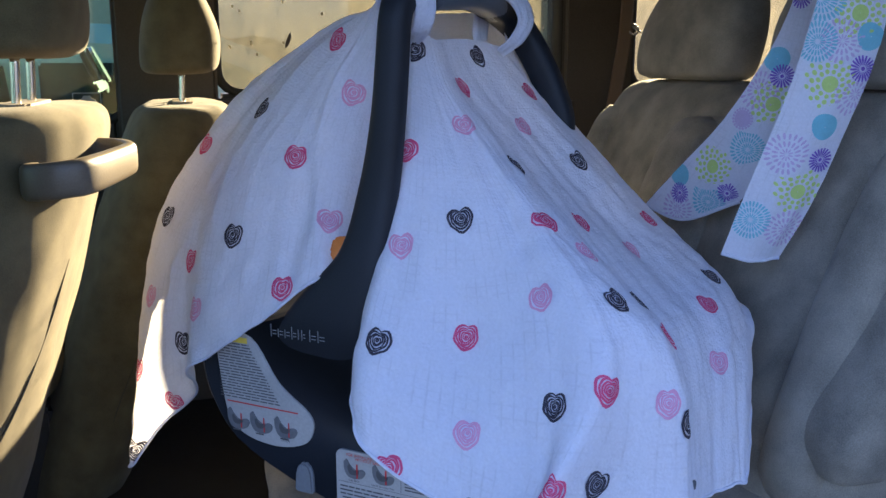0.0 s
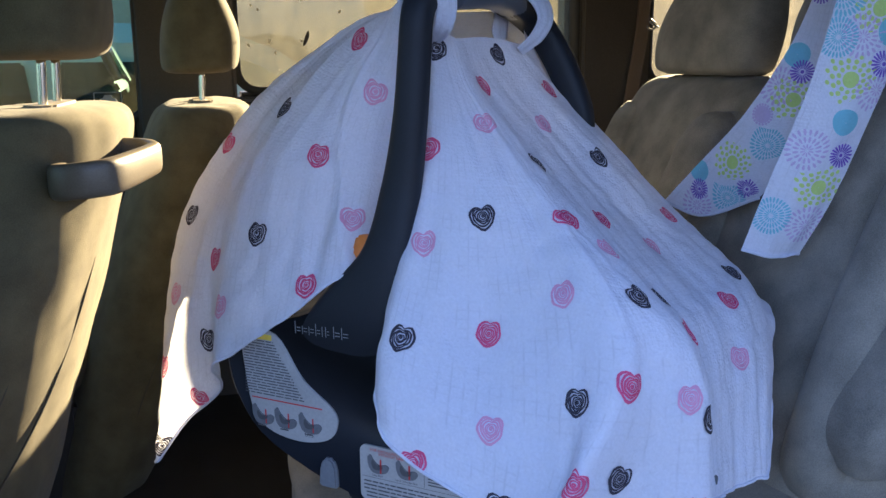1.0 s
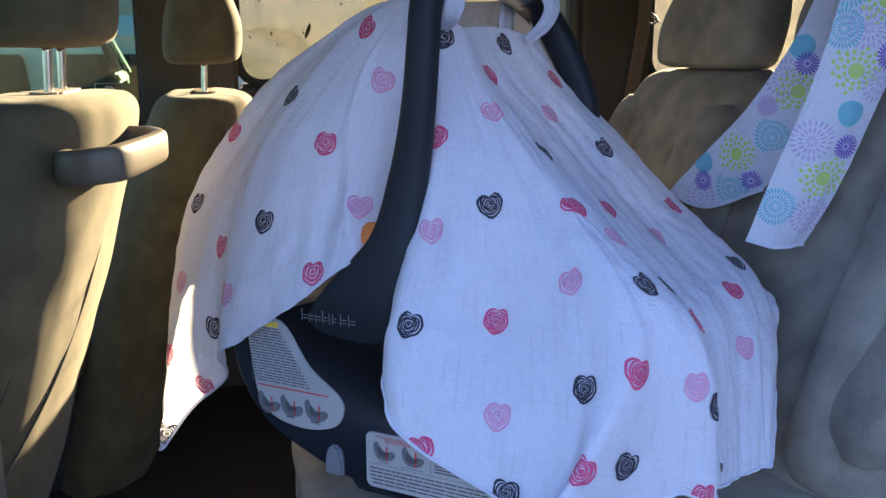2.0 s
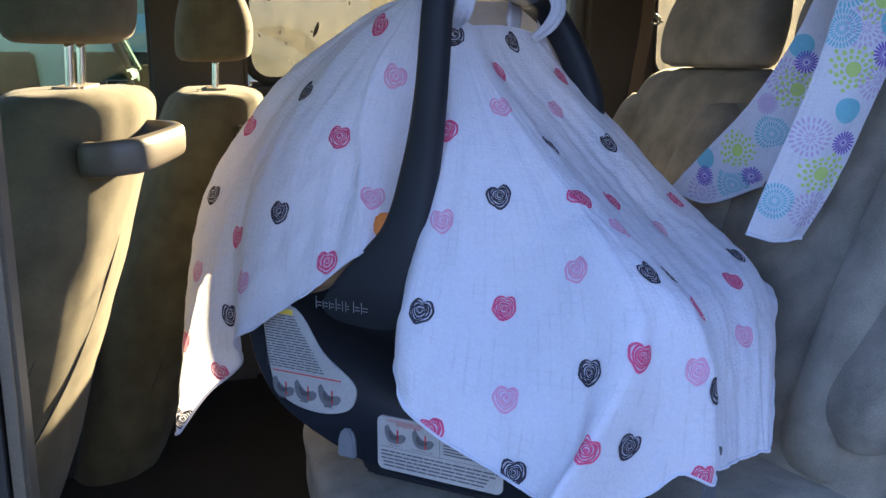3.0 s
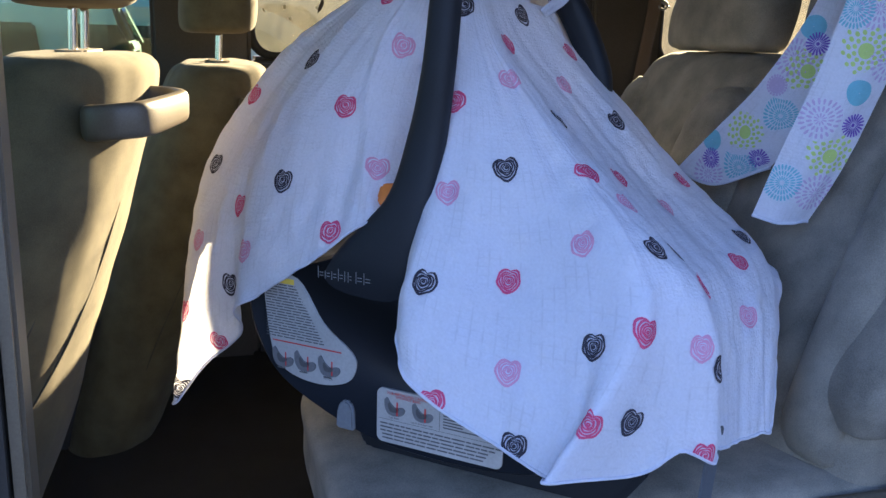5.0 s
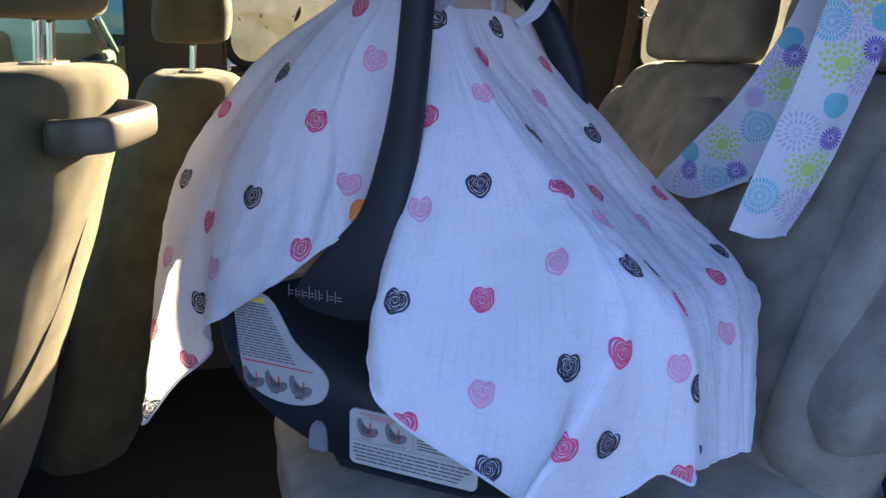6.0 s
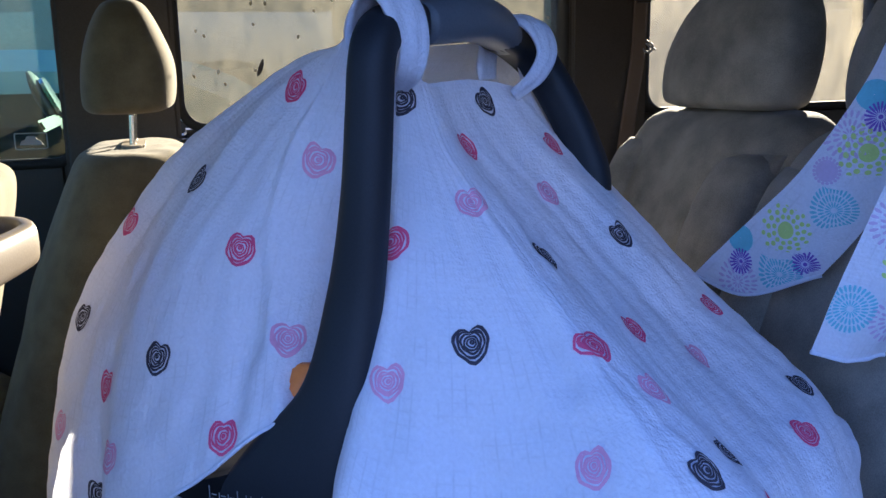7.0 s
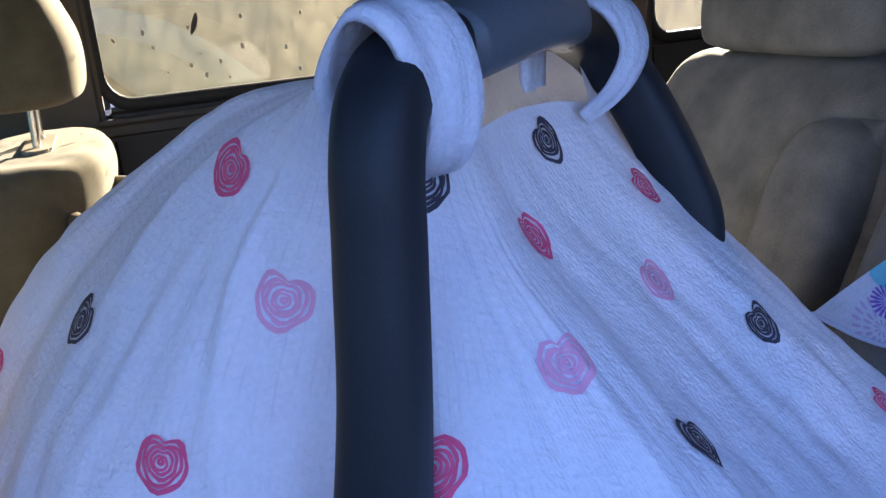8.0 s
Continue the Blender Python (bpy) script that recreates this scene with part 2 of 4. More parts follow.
def grid_faces(rows, cols, closed=True):
    f = []
    for i in range(rows - 1):
        for j in range(cols if closed else cols - 1):
            k = (j + 1) % cols
            f.append((i * cols + j, i * cols + k, (i + 1) * cols + k, (i + 1) * cols + j))
    return f


def loft(levels, smooth_rows=24, n=36, power=3.0, caps=True, taper=0.0):
    """A soft body from levels (x, y, z, half depth, half width) from the bottom up; each level is a rounded rectangle."""
    lv = spline(levels, smooth_rows)
    verts = []
    for x, y, z, hx, hy in lv:
        for j in range(n):
            a = 2 * math.pi * j / n
            c, s = math.cos(a), math.sin(a)
            verts.append((x + hx * math.copysign(abs(c) ** (2 / power), c), y + hy * (1 - taper * c) * math.copysign(abs(s) ** (2 / power), s), z))
    faces = grid_faces(len(lv), n)
    if caps:
        faces += [tuple(range(n))[::-1], tuple((len(lv) - 1) * n + j for j in range(n))]
    return verts, faces


def rumple(ob, amount, scale, seed=0.0, tall=1.0):
    """Uneven stuffing: moves a soft mesh along its normals by slow noise."""
    me = ob.data
    normals = [v.normal.copy() for v in me.vertices]
    for v, nrm in zip(me.vertices, normals):
        q = Vector((v.co.x * scale, v.co.y * scale, v.co.z * scale / tall + seed))
        v.co += nrm * amount * (noise.noise(q) + .45 * noise.noise(q * 2.7))
    return ob


def ring_place(levels, h, angle, power, taper, lift=0.0):
    """A place on a lofted body: the height h and the angle round it."""
    lv = sorted(levels, key=lambda q: q[2])
    x, hx, hy = (np.interp(h, [q[2] for q in lv], [q[i] for q in lv]) for i in (0, 3, 4))
    c, s = math.cos(radians(angle)), math.sin(radians(angle))
    return (x + (hx + lift) * math.copysign(abs(c) ** (2 / power), c), (hy + lift) * (1 - taper * c) * math.copysign(abs(s) ** (2 / power), s), h)


def sweep(path, sizes, rows=40, n=16, power=2.6, across=(1, 0, 0)):
    """A bar along a smooth path. sizes: (half width along 'across', half thickness) at the path's points."""
    p, w = spline(path, rows), spline(sizes, rows)
    verts = []
    for i in range(rows):
        t = p[min(i + 1, rows - 1)] - p[max(i - 1, 0)]
        t /= np.linalg.norm(t)
        u = np.array(across, float)
        u -= t * (u @ t)
        u /= np.linalg.norm(u)
        v = np.cross(t, u)
        for j in range(n):
            a = 2 * math.pi * j / n
            c, s = math.cos(a), math.sin(a)
            verts.append(p[i] + u * w[i][0] * math.copysign(abs(c) ** (2 / power), c) + v * w[i][1] * math.copysign(abs(s) ** (2 / power), s))
    return verts, grid_faces(rows, n) + [tuple(range(n))[::-1], tuple((rows - 1) * n + j for j in range(n))]


def tube(path, r, rows=30, n=12, across=(0.3, 0.9, 0.1)):
    return sweep(path, [(r, r)] * len(path), rows, n, 2.0, across)


def prism(outline, d0, d1, place, bevel=0.0):
    """A plate: a closed outline (s, z) between the depths d0 and d1, set into the world by place(s, depth, z)."""
    bm = bmesh.new()
    rings = [[bm.verts.new(place(s, d, z)) for s, z in outline] for d in (d0, d1)]
    n = len(outline)
    bm.faces.new(rings[0])
    bm.faces.new(rings[1][::-1])
    for j in range(n):
        bm.faces.new((rings[0][j], rings[0][(j + 1) % n], rings[1][(j + 1) % n], rings[1][j]))
    if bevel:
        bmesh.ops.bevel(bm, geom=bm.edges[:], offset=bevel, segments=2, affect="EDGES")
    return bm


def rounded(x0, x1, z0, z1, r, n=5):
    pts = []
    for cx, cz, a0 in ((x1 - r, z1 - r, 0), (x0 + r, z1 - r, 90), (x0 + r, z0 + r, 180), (x1 - r, z0 + r, 270)):
        for i in range(n + 1):
            a = radians(a0 + 90 * i / n)
            pts.append((cx + r * math.cos(a), cz + r * math.sin(a)))
    return pts


# ---------------------------------------------------------------- outside
ground = tagged(part("ground", block(-400, 400, -400, 400, -0.3, 0.0, 0), ASPHALT), "grey asphalt yard under the car", "ground", kind="structure")
wall = tagged(part("garden_wall", block(-1.4, 14, 5.6, 5.85, 0, 2.15, 0.02), STUCCO), "tan stucco wall beside the parked car", "wall", kind="structure")


def parked_car(x, y, z):
    car = thing("parked_car", pose(x, y, z), "pale teal parked car outside the front window", "car")
    side = [(-2.1, .45), (-2.05, .75), (-1.2, .92), (-.55, 1.42), (.75, 1.44), (1.4, 1.0), (2.05, .92), (2.1, .45)]
    v = []
    prof = spline(side, 48)
    for d, k in ((-.85, .93), (-.82, 1.0), (.82, 1.0), (.85, .93)):
        v += [(s * k, d, .45 + (h - .45) * k) for s, h in prof]
    f = [(i * 48 + j, i * 48 + (j + 1) % 48, (i + 1) * 48 + (j + 1) % 48, (i + 1) * 48 + j) for i in range(3) for j in range(48)]
    f += [tuple(range(48)), tuple(range(144, 192))[::-1]]
    link_mesh("body", v, f, CAR_PAINT, car, smooth=False)
    for s0, s1, t0, t1 in ((-.85, .02, -.5, -.02), (.1, .95, .1, .6)):
        part("window", prism([(s0, .98), (s1, .98), (t1, 1.34), (t0, 1.34)], -.875, -.84, lambda s, d, h: (s, d, h), .01), CAR_GLASS, car, "dark tinted window")
    for s in (-1.3, 1.3):
        w = part("wheel", prism([(s + .31 * math.cos(a), .31 + .31 * math.sin(a)) for a in np.linspace(0, 6.2, 24)], -.88, -.68, lambda s, d, h: (s, d, h), .02), RUBBER, car, "black tyre")
        part("rim", prism([(s + .2 * math.cos(a), .31 + .2 * math.sin(a)) for a in np.linspace(0, 6.2, 20)], -.895, -.87, lambda s, d, h: (s, d, h), .01), CHROME, w)
    return car


parked_car(-0.55, 4.5, 0.0)

# ---------------------------------------------------------------- the car's body round the seats
FAR = 2.45                                           # inner face of the far side
setting = dict(kind="structure")
tagged(part("floor", block(-1.3, 3.0, 0.55, 2.6, 0.36, 0.42, 0.005), CARPET), "dark carpeted car floor", "floor", **setting)
tagged(part("ceiling", block(-1.2, 3.0, 0.62, 2.5, 1.96, 2.02, 0.01), HEADLINER), "pale grey cloth headliner", "ceiling", **setting)


def side_frame(name, x0, x1, z0, z1, y0, y1, material, label):
    return tagged(part(name, block(x0, x1, y0, y1, z0, z1, 0.012, 3), material), label, "car wall", **setting)


side_frame("wall_far_front", -1.3, -0.125, 0.42, 1.205, FAR, FAR + .12, DARK_TRIM, "dark front door panel below the window")
side_frame("wall_far_middle", 0.128, 1.112, 0.42, 1.262, FAR, FAR + .12, DARK_TRIM, "dark sliding door panel below the dusty window")
side_frame("wall_far_rear", 1.338, 3.0, 0.42, 1.262, FAR, FAR + .12, DARK_TRIM, "dark rear side panel below the window")
side_frame("pillar_b", -0.125, 0.128, 0.42, 1.96, FAR - .02, FAR + .12, PILLAR_TRIM, "brown-grey door pillar between the windows")
side_frame("pillar_c", 1.112, 1.338, 0.42, 1.96, FAR - .02, FAR + .12, PILLAR_TRIM, "brown-grey pillar with the seat belt")
# front edge brought forward, out of sight, to keep sun spots off the canopy
side_frame("pillar_d_sun_block", 2.142, 3.0, 1.262, 1.895, FAR, FAR + .12, PILLAR_TRIM, "unseen rear pillar, brought forward to block sun beside the last window")
# two unseen strips, added to keep sun off the near headrest, canopy and blanket
side_frame("sun_block_middle", 0.128, 1.112, 1.780, 1.895, FAR, FAR + .12, PILLAR_TRIM, "unseen brown-grey strip added above the dusty window to block sun")
side_frame("sun_block_rear", 1.338, 2.142, 1.715, 1.895, FAR, FAR + .12, PILLAR_TRIM, "unseen brown-grey strip added above the rear side window to block sun")
side_frame("trim_far_top", -1.3, 3.0, 1.895, 1.96, FAR + .0, FAR + .062, PILLAR_TRIM, "trim above the windows")
side_frame("trim_beltline", 0.10, 1.14, 1.205, 1.245, FAR - .05, FAR + .0, DARK_TRIM, "dark ledge under the window")
side_frame("wall_rear", 2.95, 3.05, 0.42, 1.05, 0.62, 2.5, DARK_TRIM, "rear hatch panel")
# unseen panels over both end windows, added to darken the interior
side_frame("trim_rear_top", 2.95, 3.05, 1.62, 1.96, 0.62, 2.5, DARK_TRIM, "unseen panel above the rear window, added to cut the light")
side_frame("trim_front_top", -1.35, -1.25, 1.60, 1.96, 0.62, 2.5, DARK_TRIM, "unseen panel above the windscreen, added to cut the light")
side_frame("wall_front", -1.35, -1.25, 0.42, 1.10, 0.62, 2.5, DARK_TRIM, "dark dashboard wall")
side_frame("pillar_near_b", -0.36, -0.205, 0.30, 1.96, 0.715, 0.80, DARK_TRIM, "dark door pillar at the open door")
side_frame("trim_pillar_edge", -0.2045, -0.190, 0.45, 1.90, 0.735, 0.795, TRIM, "grey-brown trim strip on the door pillar")
side_frame("wall_near_front", -1.3, -0.36, 0.30, 1.20, 0.66, 0.74, DARK_TRIM, "dark front door below its window")
side_frame("pillar_near_c", 0.86, 1.06, 0.30, 1.96, 0.60, 0.72, PILLAR_TRIM, "pillar behind the open door")
# unseen, closed to the roof without windows to keep daylight out
side_frame("light_block_near_rear", 1.06, 3.0, 0.30, 1.96, 0.60, 0.70, DARK_TRIM, "unseen panel closing the rear side to cut light behind the open door")
# out of sight; its lower edge sets how much sky light comes in
side_frame("trim_near_top", -1.3, 3.0, 1.66, 1.96, 0.60, 0.66, PILLAR_TRIM, "unseen roof edge over the open door, set to limit sky light")
side_frame("sill", -0.2, 0.86, 0.30, 0.42, 0.50, 0.66, DARK_TRIM, "dark step under the open door")


def side_window(name, x0, x1, z0, z1, glass, label, r=0.05):
    w = tagged(thing(name, pose(0, 0, 0), label, "window", kind="structure"))
    p = lambda s, d, z: (s, d, z)
    pane = part("pane", prism(rounded(x0 - .01, x1 + .01, z0 - .01, z1 + .01, r), FAR + .05, FAR + .054, p), glass, w)
    pane.visible_shadow = False
    o, i = rounded(x0 - .02, x1 + .02, z0 - .02, z1 + .02, r + .015), rounded(x0, x1, z0, z1, r)
    bm = bmesh.new()
    n = len(o)
    rings = [[bm.verts.new((s, d, z)) for s, z in ring] for ring, d in ((o, FAR + .045), (o, FAR - .006), (i, FAR - .006), (i, FAR + .045))]
    for k in range(3):
        for j in range(n):
            bm.faces.new((rings[k][j], rings[k][(j + 1) % n], rings[k + 1][(j + 1) % n], rings[k + 1][j]))
    part("window_frame", bm, RUBBER, w, "black rubber seal", True)
    return w


side_window("window_1", -1.15, -0.12, 1.21, 1.80, FRONT_GLASS, "closed front side window with a small white sticker", .03)
side_window("window_2", 0.14, 1.10, 1.275, 1.765, DUSTY_GLASS, "closed sliding door window with dusty glass")
side_window("window_3", 1.35, 2.13, 1.275, 1.700, REAR_GLASS, "closed rear side window with streaked glass")


def end_window(name, x, z0, z1, glass, label):
    w = tagged(thing(name, pose(0, 0, 0), label, "window", kind="structure"))
    part("pane", prism(rounded(.745, 2.44, z0, z1, .03), x - .003, x + .003, lambda s, d, z: (d, s, z)), glass, w)
    return w


# unseen windscreen, added so its tint weakens daylight from ahead
end_window("window_4", -1.30, 1.105, 1.595, FRONT_GLASS, "closed unseen windscreen, tinted to cut the light over the dashboard")
end_window("window_5", 3.00, 1.055, 1.615, REAR_GLASS, "closed rear hatch window")
# likewise unseen, its tint weakens daylight from the front door
near_front = tagged(thing("window_6", pose(0, 0, 0), "closed unseen front door window, tinted to cut light on the open side", "window", kind="structure"))
part("pane", prism(rounded(-1.24, -.365, 1.205, 1.655, .03), .698, .703, lambda s, d, z: (s, d, z)), FRONT_GLASS, near_front)

# ---------------------------------------------------------------- seats
def front_seat(x, y, z, yaw, label, turn=0.0, ahead=0.0):
    """z: the shoulder's height, x: where the headrest's posts stand."""
    seat = thing("front_seat", pose(x, y, z, 0, 0, yaw), label, "car seat", "front seats")
    k = 0.33
    lv = []
    for h, hx, hy in ((-.86, .10, .235), (-.80, .115, .25), (-.6, .125, .26), (-.4, .125, .265), (-.22, .122, .262), (-.1, .116, .25), (-.03, .108, .225), (-.006, .09, .20), (0.0, .055, .15)):
        lv.append((k * h + .008, 0, h, hx, hy))
    rumple(link_mesh("backrest", *loft(lv, 56, 96, 2.35, True, .12), VELOUR, seat), .006, 9.0, x * 7, 2.2)
    for line in (((-.14, -62), (-.24, -60), (-.36, -66), (-.48, -74), (-.60, -80), (-.72, -82)), ((-.20, -22), (-.28, -25), (-.37, -34), (-.44, -46), (-.50, -58))):
        link_mesh("seam", *tube([ring_place(lv, hh, a, 2.35, .12, -.0002) for hh, a in line], .0016, 36, 6), SEAM, seat)
    hr = [(-.012, 0, .062, .045, .10), (-.006, 0, .066, .068, .125), (0, 0, .085, .084, .138), (.004, 0, .15, .084, .14), (.002, 0, .21, .066, .13), (.002, 0, .255, .042, .11), (.004, 0, .268, .02, .08)]
    link_mesh("headrest", *loft(hr, 28, 40, 3.0), VELOUR, seat)
    part("post_base", prism(rounded(-.020, .022, -.092, .092, .018), -.008, .004, lambda s, d, b: (s, b, d), .003), BEZEL, seat, "beige plastic post guide")
    for b in (-.052, .052):
        link_mesh("post", *tube([(-.004, b, -.05), (0, b, .0), (.004, b, .08)], .0062, 8), CHROME, seat, "chromed steel post")
    grab = [(.070, -.175, -.082), (.082, -.232, -.078), (.102, -.257, -.075), (.130, -.258, -.072), (.150, -.232, -.070), (.162, -.12, -.066), (.157, -.088, -.064), (.136, -.062, -.063), (.095, -.050, -.062)]
    c, k = math.cos(radians(turn)), math.sin(radians(turn))
    grab = [(c * p - k * q - ahead, k * p + c * q, r - ahead * .3) for p, q, r in grab]
    link_mesh("grab_handle", *sweep(grab, [(.022, .010)] + [(.0215, .0115)] * 4 + [(.0205, .0105)] * 4, 72, 20, 3.4, (0, 0, 1)), TRIM, seat, "grey-brown moulded grab handle")
    cu = [(-.56, 0, -.62, .2, .24), (-.55, 0, -.6, .26, .26), (-.54, 0, -.54, .28, .27), (-.54, 0, -.49, .26, .25), (-.54, 0, -.475, .2, .2)]
    link_mesh("cushion", *loft(cu, 14, 40, 4), VELOUR, seat)
    part("seat_base", block(-.8, -.3, -.2, .2, .421 - z, -.62, .01), DARK_TRIM, seat)
    return seat


front_seat(-0.190, 1.36, 1.290, -3, "taupe velour front seat with a corner grab handle", -9.0)
front_seat(0.030, 2.11, 1.258, 0, "taupe velour front seat beside the far window", 0.0, 0.036)


def rear_seat(x, y, z, arm_y, label, rest):
    """x: front face of the backrest at the shoulder's height z."""
    seat = thing("rear_seat", pose(x, y, z), label, "car seat", "second row seats")
    k = .36
    lv = [(k * h + .085, 0, h, hx, hy) for h, hx, hy in ((-.60, .07, .24), (-.5, .085, .25), (-.3, .09, .262), (-.12, .085, .262), (-.04, .075, .24), (-.008, .055, .2), (0, .03, .15))]
    rumple(link_mesh("backrest", *loft(lv, 44, 80, 3.2), GREY_VELOUR, seat), .004, 9.0, y, 1.6)
    for s in (-1, 1):
        bol = [(k * h + .03 - dx, s * .185, h, hx, .045) for h, hx, dx in ((-.5, .02, 0), (-.44, .04, .01), (-.25, .045, .014), (-.1, .036, .008), (-.06, .015, 0))]
        link_mesh("bolster", *loft(bol, 20, 28, 2.3), GREY_VELOUR, seat)
    hr = [(.075, 0, .002, .05, .14), (.07, 0, .02, .066, .165), (.082, 0, .09, .07, .172), (.10, 0, .16, .062, .15), (.112, 0, .205, .04, .115), (.115, 0, .215, .018, .08)]
    link_mesh("headrest", *loft(hr, 26, 40, 3.2), GREY_VELOUR, seat)
    arm = [(p[0], arm_y, p[1], p[2], p[3]) for p in rest]
    rumple(link_mesh("armrest", *loft(arm, 40, 48, 3.0), GREY_VELOUR, seat, "raised padded armrest"), .0025, 16.0, y)
    rs = [(q[0] - q[2] * .93, arm_y + .012, q[1]) for q in rest[2:5]]
    link_mesh("seam", *tube(rs, .0018, 24, 6), SEAM, seat)
    cu = [(-.36, 0, .655 - z, .30, .23), (-.385, 0, .68 - z, .37, .255), (-.385, 0, .75 - z, .38, .262), (-.388, 0, .79 - z, .380, .252), (-.388, 0, .803 - z, .355, .225)]
    link_mesh("cushion", *loft(cu, 20, 72, 7), GREY_VELOUR, seat)
    part("seat_base", block(-.62, -.1, -.2, .2, .421 - z, .66 - z, .01), DARK_TRIM, seat)
    part("recliner_cover", prism(rounded(-.26, .06, .60 - z, .79 - z, .07), -.30, -.262, lambda s, d, h: (s, d, h), .012), TRIM, seat, "dark plastic recliner cover", True)
    return seat


near_rest = [(-.11, -.455, .02, .02), (-.105, -.44, .045, .04), (-.095, -.38, .06, .052), (-.02, -.24, .06, .054), (.07, -.08, .055, .05), (.10, -.02, .03, .03)]
far_rest = [(-.16, -.42, .02, .02), (-.15, -.4, .05, .045), (-.10, -.28, .055, .055), (-.045, -.13, .05, .06), (-.02, -.075, .034, .045), (-.015, -.062, .012, .02)]
rear_seat(.868, 1.045, 1.31, -.235, "grey-brown velour second row seat under the infant carrier", near_rest)
rear_seat(.962, 1.625, 1.31, -.18, "grey-brown velour second row seat by the far window", far_rest)

# ---------------------------------------------------------------- infant carrier, standing askew on the near seat
CA, CB, CO = np.array((.74, -.673, 0)), np.array((.673, .74, 0)), np.array((.145, .954, 0))


def cplace(s, d, z):
    """Carrier's own axes: s along its length, d across it away from the door."""
    p = CO + CA * s + CB * d
    return (p[0], p[1], z)


carrier = thing("infant_carrier", pose(0, 0, 0), "black plastic infant car seat carrier standing on the seat", "infant carrier")
side_line = [(-.176, 1.01), (-.164, .955), (-.118, .896), (0, .848), (.12, .838), (.22, .848), (.28, .872), (.305, .905), (.295, .93), (.25, .945), (.16, .975), (.08, 1.01), (.04, 1.085), (-.01, 1.09), (-.05, 1.070), (-.10, 1.054), (-.14, 1.044)]
outline = spline(side_line + side_line[:1], 73)[:-1]
centre = np.array((.10, .97))
verts = []
for d, k in ((-.004, .955), (0.0, .975), (.008, .992), (.022, 1.0), (.19, 1.03), (.35, 1.0), (.366, .98), (.37, .95)):
    verts += [cplace(*(centre + (q - centre) * k)[[0]], d, (centre + (q - centre) * k)[1]) for q in outline]
link_mesh("shell", verts, grid_faces(8, 72) + [tuple(range(72)), tuple(range(7 * 72, 8 * 72))[::-1]], SHELL, carrier)
part("base_foot", prism([(-.03, .80), (.30, .80), (.34, .86), (-.06, .86)], .05, .32, cplace, .01), SHELL, carrier)

arm_line = [(-.030, .016, .950), (-.012, .011, 1.0), (.016, .003, 1.064), (.0495, .015, 1.134), (.0622, .0338, 1.212), (.0713, .0398, 1.287), (.0755, .0438, 1.355), (.0772, .0458, 1.388), (.0772, .056, 1.409), (.0755, .082, 1.419), (.076, .118, 1.422)]
link_mesh("handle_arm", *sweep([cplace(*q) for q in arm_line], [(.070, .008), (.068, .010), (.050, .012), (.0285, .0148), (.0221, .0158), (.0178, .0168), (.0165, .0168), (.016, .0168), (.016, .0168), (.0162, .017), (.017, .017)], 72, 22, 3.0, CA), SHELL, carrier)
far_line = [(.02, .36, .99), (.09, .375, 1.08), (.138, .388, 1.18), (.150, .392, 1.257), (.138, .391, 1.304), (.114, .388, 1.355), (.092, .378, 1.392), (.079, .345, 1.412), (.077, .30, 1.420)]
link_mesh("handle_arm", *sweep([cplace(*q) for q in far_line], [(.06, .012), (.03, .017), (.021, .019), (.02, .02), (.02, .02), (.02, .02), (.02, .019), (.019, .018), (.018, .017)], 64, 22, 3.0, CA), SHELL, carrier)
grip_line = [(.076, .13, 1.422), (.079, .17, 1.427), (.084, .22, 1.430), (.08, .28, 1.426), (.077, .325, 1.416)]
link_mesh("hand_grip", *sweep([cplace(*q) for q in grip_line], [(.0185, .0175), (.022, .0205), (.0225, .021), (.022, .0205), (.0185, .0175)], 40, 24, 2.3, CA), GRIP, carrier, "dark grey soft hand grip")
part("handle_hub", prism([(.022 + .056 * math.cos(a), 1.058 + .056 * math.sin(a)) for a in np.linspace(0, 6.13, 36)], .016, .036, cplace, .004), SHELL, carrier, smooth=False)
part("release_tab", prism([(-.010, 1.10), (.012, 1.105), (.030, 1.148), (.024, 1.158), (.008, 1.156)], .022, .036, cplace, .003), ORANGE, carrier, "orange plastic release tab", True)
part("belt_guide", prism([(-.033, .856), (-.007, .856), (-.008, .882), (-.0125, .892), (-.019, .8945), (-.026, .891), (-.031, .881)], -.010, -.002, cplace, .0025), LATCH, carrier, "light grey plastic belt guide")

# labels on the shell's side
left_label = [(-.142, 1.035), (-.09, 1.035), (-.052, .985), (-.012, .955), (-.006, .935), (-.02, .915), (-.06, .906), (-.105, .914), (-.128, .94)]
lo = spline(left_label + left_label[:1], 46)[:-1]
label_a = part("warning_label", prism([tuple(q) for q in lo], -.0062, -.0035, cplace), PAPER, carrier, "silver-white warning label with small pictures")
label_b = part("belt_label", prism(rounded(.024, .186, .852, .920, .008), -.0068, -.0035, cplace), PAPER, carrier, "silver-white belt instruction label")


def bars(name, rows, parent, material, d=-.0068):
    """Rows of unreadable writing as plain bars: (s0, s1, z, height)."""
    bm = bmesh.new()
    for s0, s1, z, h in rows:
        q = [bm.verts.new(cplace(s, d, zz)) for s, zz in ((s0, z), (s1, z), (s1, z + h), (s0, z + h))]
        bm.faces.new(q)
    return part(name, bm, material, parent)


SEAT_SHAPE = spline([(-1, .75), (-.72, 1.05), (-.42, .5), (.1, .0), (.75, .15), (1.05, -.15), (.8, -.75), (.1, -1.0), (-.6, -.85), (-.95, -.1), (-1, .75)], 31)[:-1]


def small_seat(s, z, size):
    return [(s + size * a, z + size * .8 * b) for a, b in SEAT_SHAPE]


